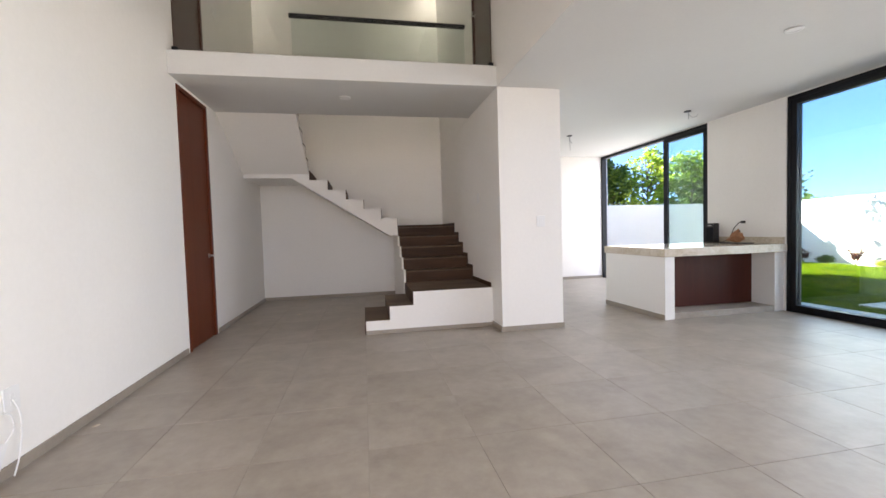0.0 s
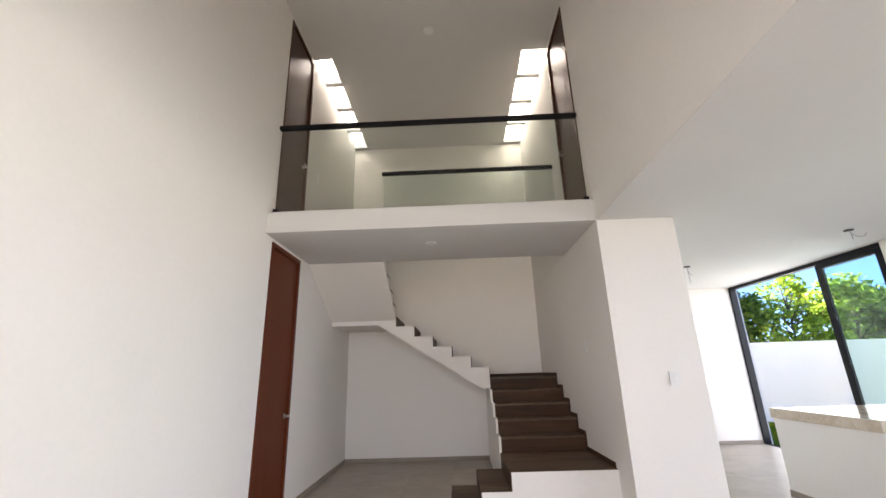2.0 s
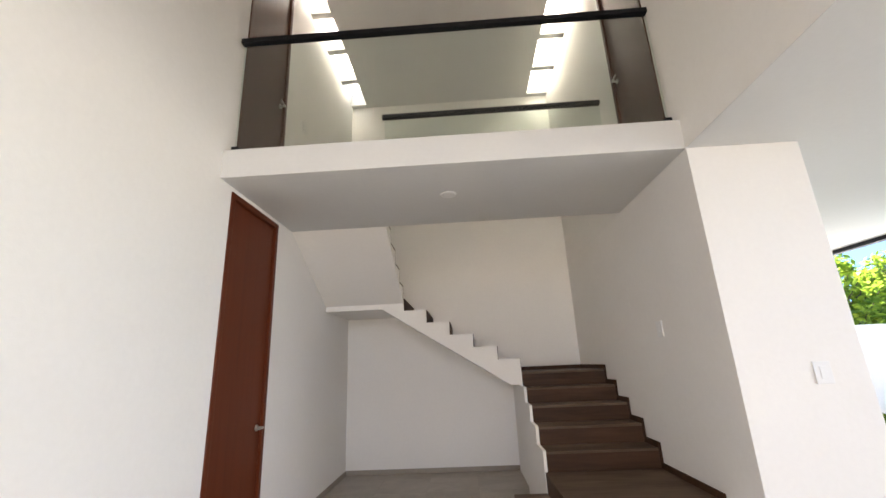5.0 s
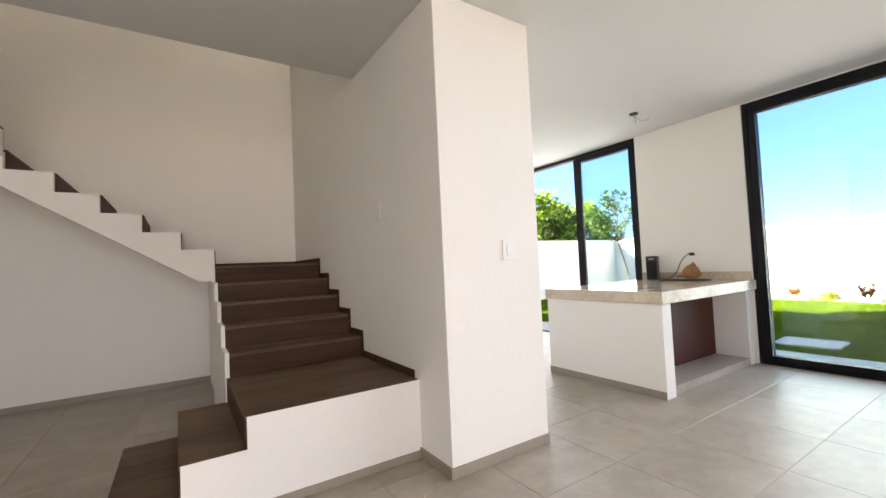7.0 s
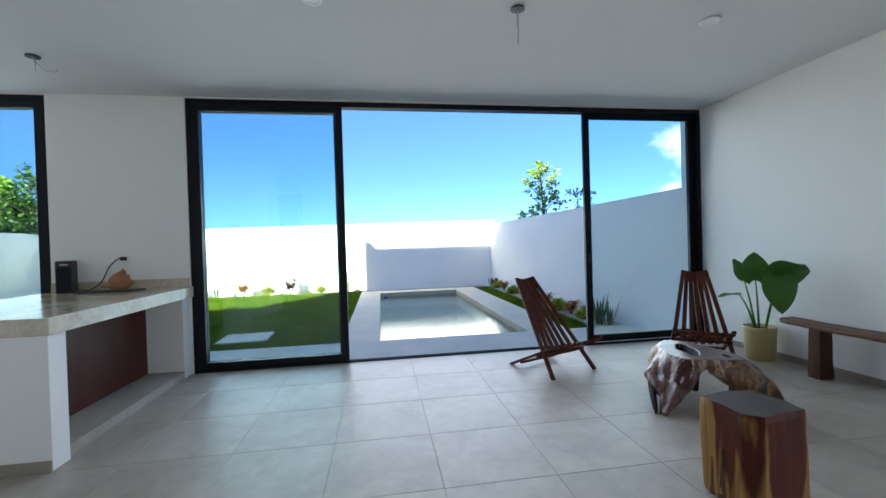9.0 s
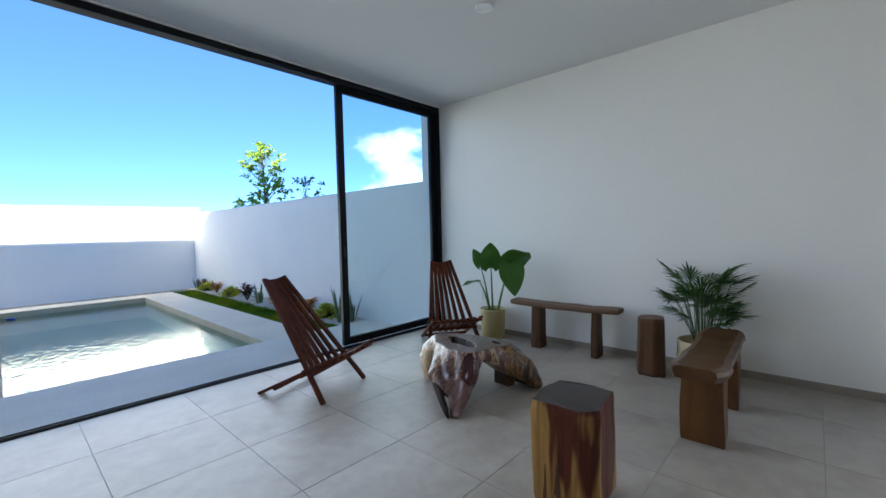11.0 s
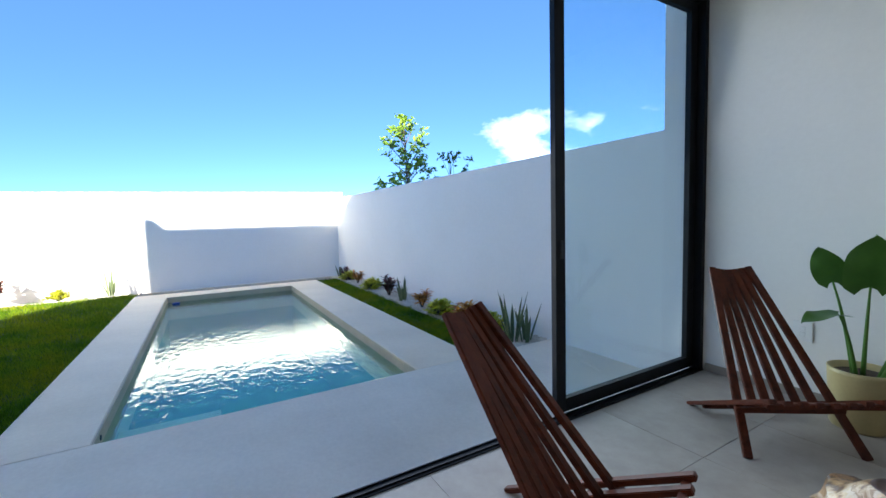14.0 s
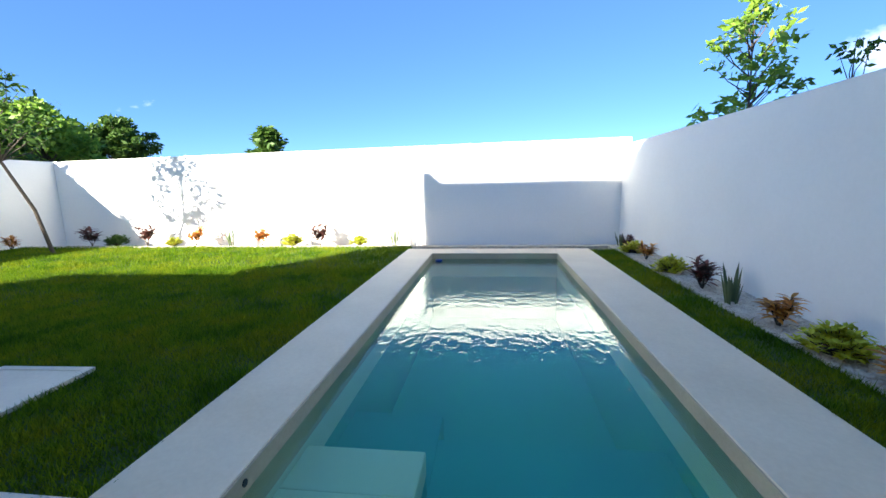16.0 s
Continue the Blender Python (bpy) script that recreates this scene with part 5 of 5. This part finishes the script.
def border_plant(kind, x, y, size, seed, lower=0.0):
    r = random.Random(seed)
    mat, name, label = {
        "snake": (SNAKE_LEAF, "snake_plant", "upright grey-green sword-leaved plant in the gravel bed"),
        "yellow": (YELLOW_LEAF, "yellow_shrub", "low bushy yellow-green shrub in the gravel bed"),
        "orange": (ORANGE_LEAF, "croton", "orange-leaved croton in the gravel bed"),
        "red": (RED_LEAF, "red_croton", "dark red croton in the gravel bed"),
        "green": (TREE_LEAF, "low_shrub", "low green shrub in the gravel bed")}[kind]
    p = thing(name, x, y, G - 0.025 + lower, r.uniform(0, 360), label, "garden plant", "border plants")
    bm = bmesh.new()
    if kind == "snake":
        for i in range(11):
            a, out = i * 2.4 + r.uniform(-0.3, 0.3), r.uniform(0.06, 0.34)
            blade(bm, (0.06 * math.cos(a), 0.06 * math.sin(a), 0), (out * math.cos(a), out * math.sin(a), 1), size * r.uniform(0.45, 0.95), 0.044, 0, 5, 0.5)
    elif kind in ("orange", "red"):
        stems = bmesh.new()
        for s in range(5):
            a = s * 1.26 + r.uniform(-0.3, 0.3)
            tip = Vector((0.10 * size / 0.4 * math.cos(a), 0.10 * size / 0.4 * math.sin(a), size * r.uniform(0.45, 0.8)))
            bm_tube([(0, 0, 0), tip], [0.009, 0.006], 5, stems)
            for k in range(26):
                b = r.uniform(0, 6.28)
                t = r.uniform(0.35, 1.0)
                blade(bm, tip * t, (math.cos(b), math.sin(b), r.uniform(0.1, 1.0)), size * r.uniform(0.28, 0.46), size * 0.105, size * 0.10, 3)
        part("stem", stems, BARK, p)
    else:
        stems = bmesh.new()
        for s in range(80):
            a, e = r.uniform(0, 6.28), r.uniform(0.2, 1.5)
            d = Vector((math.cos(a) * math.cos(e), math.sin(a) * math.cos(e), math.sin(e) * 0.9)) * size * r.uniform(0.45, 0.72)
            bm_tube([(0, 0, 0), d], [0.005, 0.003], 4, stems)
            for k in range(12):
                b = r.uniform(0, 6.28)
                blade(bm, d * r.uniform(0.6, 1.05), (math.cos(b), math.sin(b), r.uniform(0.0, 1.0)), size * r.uniform(0.13, 0.22), size * 0.085, 0.01, 2)
        part("stem", stems, BARK, p)
    part("foliage", bm, mat, p)


BORDER = [("snake", 15.85, 0.36, -0.80), ("red", 15.55, 0.34, -0.84), ("yellow", 14.97, 0.36, -0.77), ("orange", 14.27, 0.40, -0.77), ("yellow", 13.15, 0.38, -0.74), ("red", 12.2, 0.47, -0.74), ("snake", 11.5, 0.50, -0.72),
          ("orange", 10.74, 0.40, -0.74), ("yellow", 10.05, 0.37, -0.74), ("orange", 9.52, 0.46, -0.78), ("yellow", 8.87, 0.38, -0.80), ("snake", 8.33, 0.66, -0.74), ("snake", 8.22, 0.52, -0.86)]
for i, (k, x, s, y) in enumerate(BORDER):
    border_plant(k, x, y, (1.0 if k in ("orange", "red") else 1.1) * s, 40 + i)
FAR = [("snake", 4.51, 0.75), ("yellow", 5.45, 0.26), ("red", 6.54, 0.42), ("yellow", 7.31, 0.30), ("orange", 8.18, 0.38), ("snake", 9.09, 0.56), ("orange", 10.12, 0.40), ("yellow", 10.8, 0.24), ("red", 11.62, 0.42), ("green", 12.57, 0.32), ("red", 13.38, 0.40)]
for i, (k, y, s) in enumerate(FAR):
    border_plant(k, 16.6, 2.0 + (y - 2.0) * 0.966, (1.2 if k == "snake" else 1.55) * s, 70 + i, -0.055)
border_plant("orange", 15.5, 14.1, 0.42, 91)


# ---- trees ----
def leaf_cloud(bm_list, centre, radius, n, size, r, squash=0.8):
    vs, fs = bm_list
    for _ in range(n):
        d = Vector((r.gauss(0, 1), r.gauss(0, 1), r.gauss(0, 1))).normalized() * radius * (r.random() ** 0.45)
        p = Vector(centre) + Vector((d.x, d.y, d.z * squash))
        a = Vector((r.gauss(0, 1), r.gauss(0, 1), r.gauss(0, 0.6))).normalized()
        b = a.cross(Vector((r.gauss(0, 1), r.gauss(0, 1), r.gauss(0, 1)))).normalized()
        s, o = size * r.uniform(0.6, 1.25), len(vs)
        vs += [p - a * s, p + b * s * 0.45, p + a * s, p - b * s * 0.45]
        fs.append([o, o + 1, o + 2, o + 3])


def tree(name, x, y, z, height, spread, clumps, leaves, leaf, mat, seed, label, lean=(0, 0), bare=0.4, trunk=0.05, clump=0.35, squash=0.8):
    r = random.Random(seed)
    t = thing(name, x, y, z, 0, label, "tree")
    wood_bm, cloud = bmesh.new(), ([], [])
    fork = Vector((lean[0], lean[1], height * bare))
    mid = Vector((lean[0] * 0.35, lean[1] * 0.35, height * bare * 0.5))
    crest = Vector((lean[0] * 1.25, lean[1] * 1.25, height * 0.96))
    bow = fork.lerp(crest, 0.5) + Vector((0.06 * spread, -0.05 * spread, 0))
    bm_tube([(0, 0, -0.1), mid, fork, bow, crest], [trunk, trunk * 0.8, trunk * 0.65, trunk * 0.42, trunk * 0.12], 8, wood_bm)
    for c in range(clumps):
        a, q = c * 2.4 + r.uniform(-0.4, 0.4), r.uniform(0.15, 1.0) ** 0.6
        h = height * (bare + 0.04 + (0.96 - bare) * r.random())
        taper = math.sin(math.pi * min(1, max(0.12, (h / height - bare + 0.15) / (1.2 - bare))))
        tip = Vector((lean[0] * 1.25 + spread * q * taper * math.cos(a), lean[1] * 1.25 + spread * q * taper * math.sin(a), h))
        low = max(height * bare, h - spread * (0.3 + 0.5 * q))
        up_by = (low - height * bare) / (height * (0.96 - bare))
        start = fork.lerp(bow, 2 * up_by) if up_by < 0.5 else bow.lerp(crest, 2 * up_by - 1)
        bend = start.lerp(tip, 0.55) + Vector((r.uniform(-0.1, 0.1) * spread, r.uniform(-0.1, 0.1) * spread, -0.06 * spread))
        bm_tube([start, bend, tip], [trunk * 0.32, trunk * 0.22, trunk * 0.08], 5, wood_bm)
        leaf_cloud(cloud, tip, clump * r.uniform(0.6, 1.2), leaves, leaf, r, squash)
        leaf_cloud(cloud, bend.lerp(tip, 0.5), clump * 0.6, leaves // 3, leaf, r, squash)
    part("trunk", wood_bm, BARK, t)
    crown = from_arrays("crown", cloud[0], cloud[1], mat)
    crown.parent = t
    return t


tree("young_tree", 13.6, -2.15, -0.4, 4.4, 0.85, 48, 15, 0.076, BRIGHT_LEAF, 3, "slender sparse young tree behind the garden wall", (0.1, 0.2), 0.44, 0.034, 0.17)
tree("young_tree", 12.9, -2.75, -0.4, 3.45, 0.95, 18, 10, 0.065, TREE_LEAF, 8, "small sparse tree behind the garden wall", (-0.1, 0.1), 0.6, 0.03, 0.13)
tree("garden_tree", 15.15, 12.45, G - 0.04, 4.1, 1.15, 36, 20, 0.080, TREE_LEAF, 14, "thin leaning young tree on the lawn by the wall", (-0.80, -0.05), 0.52, 0.045, 0.27)
for i, (x, y, hgt, sp, cl, lv, mt) in enumerate((
        (11.2, 18.8, 5.2, 1.9, 60, 120, TREE_LEAF), (13.4, 17.8, 5.3, 1.8, 48, 52, BRIGHT_LEAF), (15.3, 17.2, 5.0, 1.7, 40, 42, BRIGHT_LEAF), (17.3, 17.8, 4.4, 1.7, 46, 90, TREE_LEAF), (19.2, 17.5, 4.6, 1.6, 50, 100, BRIGHT_LEAF),
        (8.5, 18.0, 5.2, 2.2, 60, 120, TREE_LEAF))):
    tree("wild_tree", x, y, -0.42, hgt, sp, cl, lv, 0.13, mt, 100 + i, "leafy green tree growing beyond the garden wall", (0.2, 0.1), 0.3, 0.09, 0.5)
for x, y, hgt, sp, cl in ((66.7, 61.4, 12.8, 6.0, 90), (61.0, 64.5, 11.8, 5.2, 70), (54.5, 28.6, 8.6, 2.0, 30)):
    tree("distant_tree", x, y, -0.42, hgt, sp, cl, 70, 0.42, TREE_LEAF, int(x), "broad green tree standing far beyond the garden", (0.3, 0.2), 0.45, 0.22, 1.3, 0.6)
hedge = ([], [])
hr = random.Random(77)
for i in range(150):
    ang = radians(hr.uniform(8, 75))
    d = hr.uniform(38, 60)
    leaf_cloud(hedge, (6 + d * math.cos(ang), 3 + d * math.sin(ang), hr.uniform(0.5, 2.6)), hr.uniform(1.2, 2.4), 150, 0.35, hr, 0.7)
tagged(from_arrays("distant_woods", hedge[0], hedge[1], TREE_LEAF), "low green woods far beyond the garden", "woods", kind="stuff")

# ---- floor tiles, last: pieces of the floor ----
STEP, JOINT, X0, Y0 = 0.665, 0.0022, 4.95, 2.855
cut = {}
lo_x, hi_x, lo_y, hi_y = WX, 6.293, SY, KY
for i in range(-11, 4):
    for j in range(-8, 13):
        x0, x1 = X0 + STEP * i + JOINT / 2, X0 + STEP * (i + 1) - JOINT / 2
        y0, y1 = Y0 + STEP * j + JOINT / 2, Y0 + STEP * (j + 1) - JOINT / 2
        x0, x1, y0, y1 = max(x0, lo_x), min(x1, hi_x), max(y0, lo_y), min(y1, hi_y)
        if x1 - x0 < 0.02 or y1 - y0 < 0.02 or (x0 > SX and x1 < CX and y0 > FY) or (x1 < SX and y0 > BY):
            continue
        w, d = round(x1 - x0, 3), round(y1 - y0, 3)
        if (w, d) not in cut:
            bm = bmesh.new()
            e = 0.0018
            low = [bm.verts.new(p) for p in ((0, 0, -0.009), (w, 0, -0.009), (w, d, -0.009), (0, d, -0.009))]
            mid = [bm.verts.new(p) for p in ((0, 0, -0.0015), (w, 0, -0.0015), (w, d, -0.0015), (0, d, -0.0015))]
            up = [bm.verts.new(p) for p in ((e, e, 0), (w - e, e, 0), (w - e, d - e, 0), (e, d - e, 0))]
            for a, b in ((low, mid), (mid, up)):
                for k in range(4):
                    bm.faces.new((a[k], a[(k + 1) % 4], b[(k + 1) % 4], b[k]))
            bm.faces.new(up)
            cut[w, d] = finish(bm, "floor_tile")
            cut[w, d].materials.append(TILE)
        t = new("floor_tile", cut[w, d])
        t.parent = floor
        t.location = (x0 * U, y0 * U, 0)
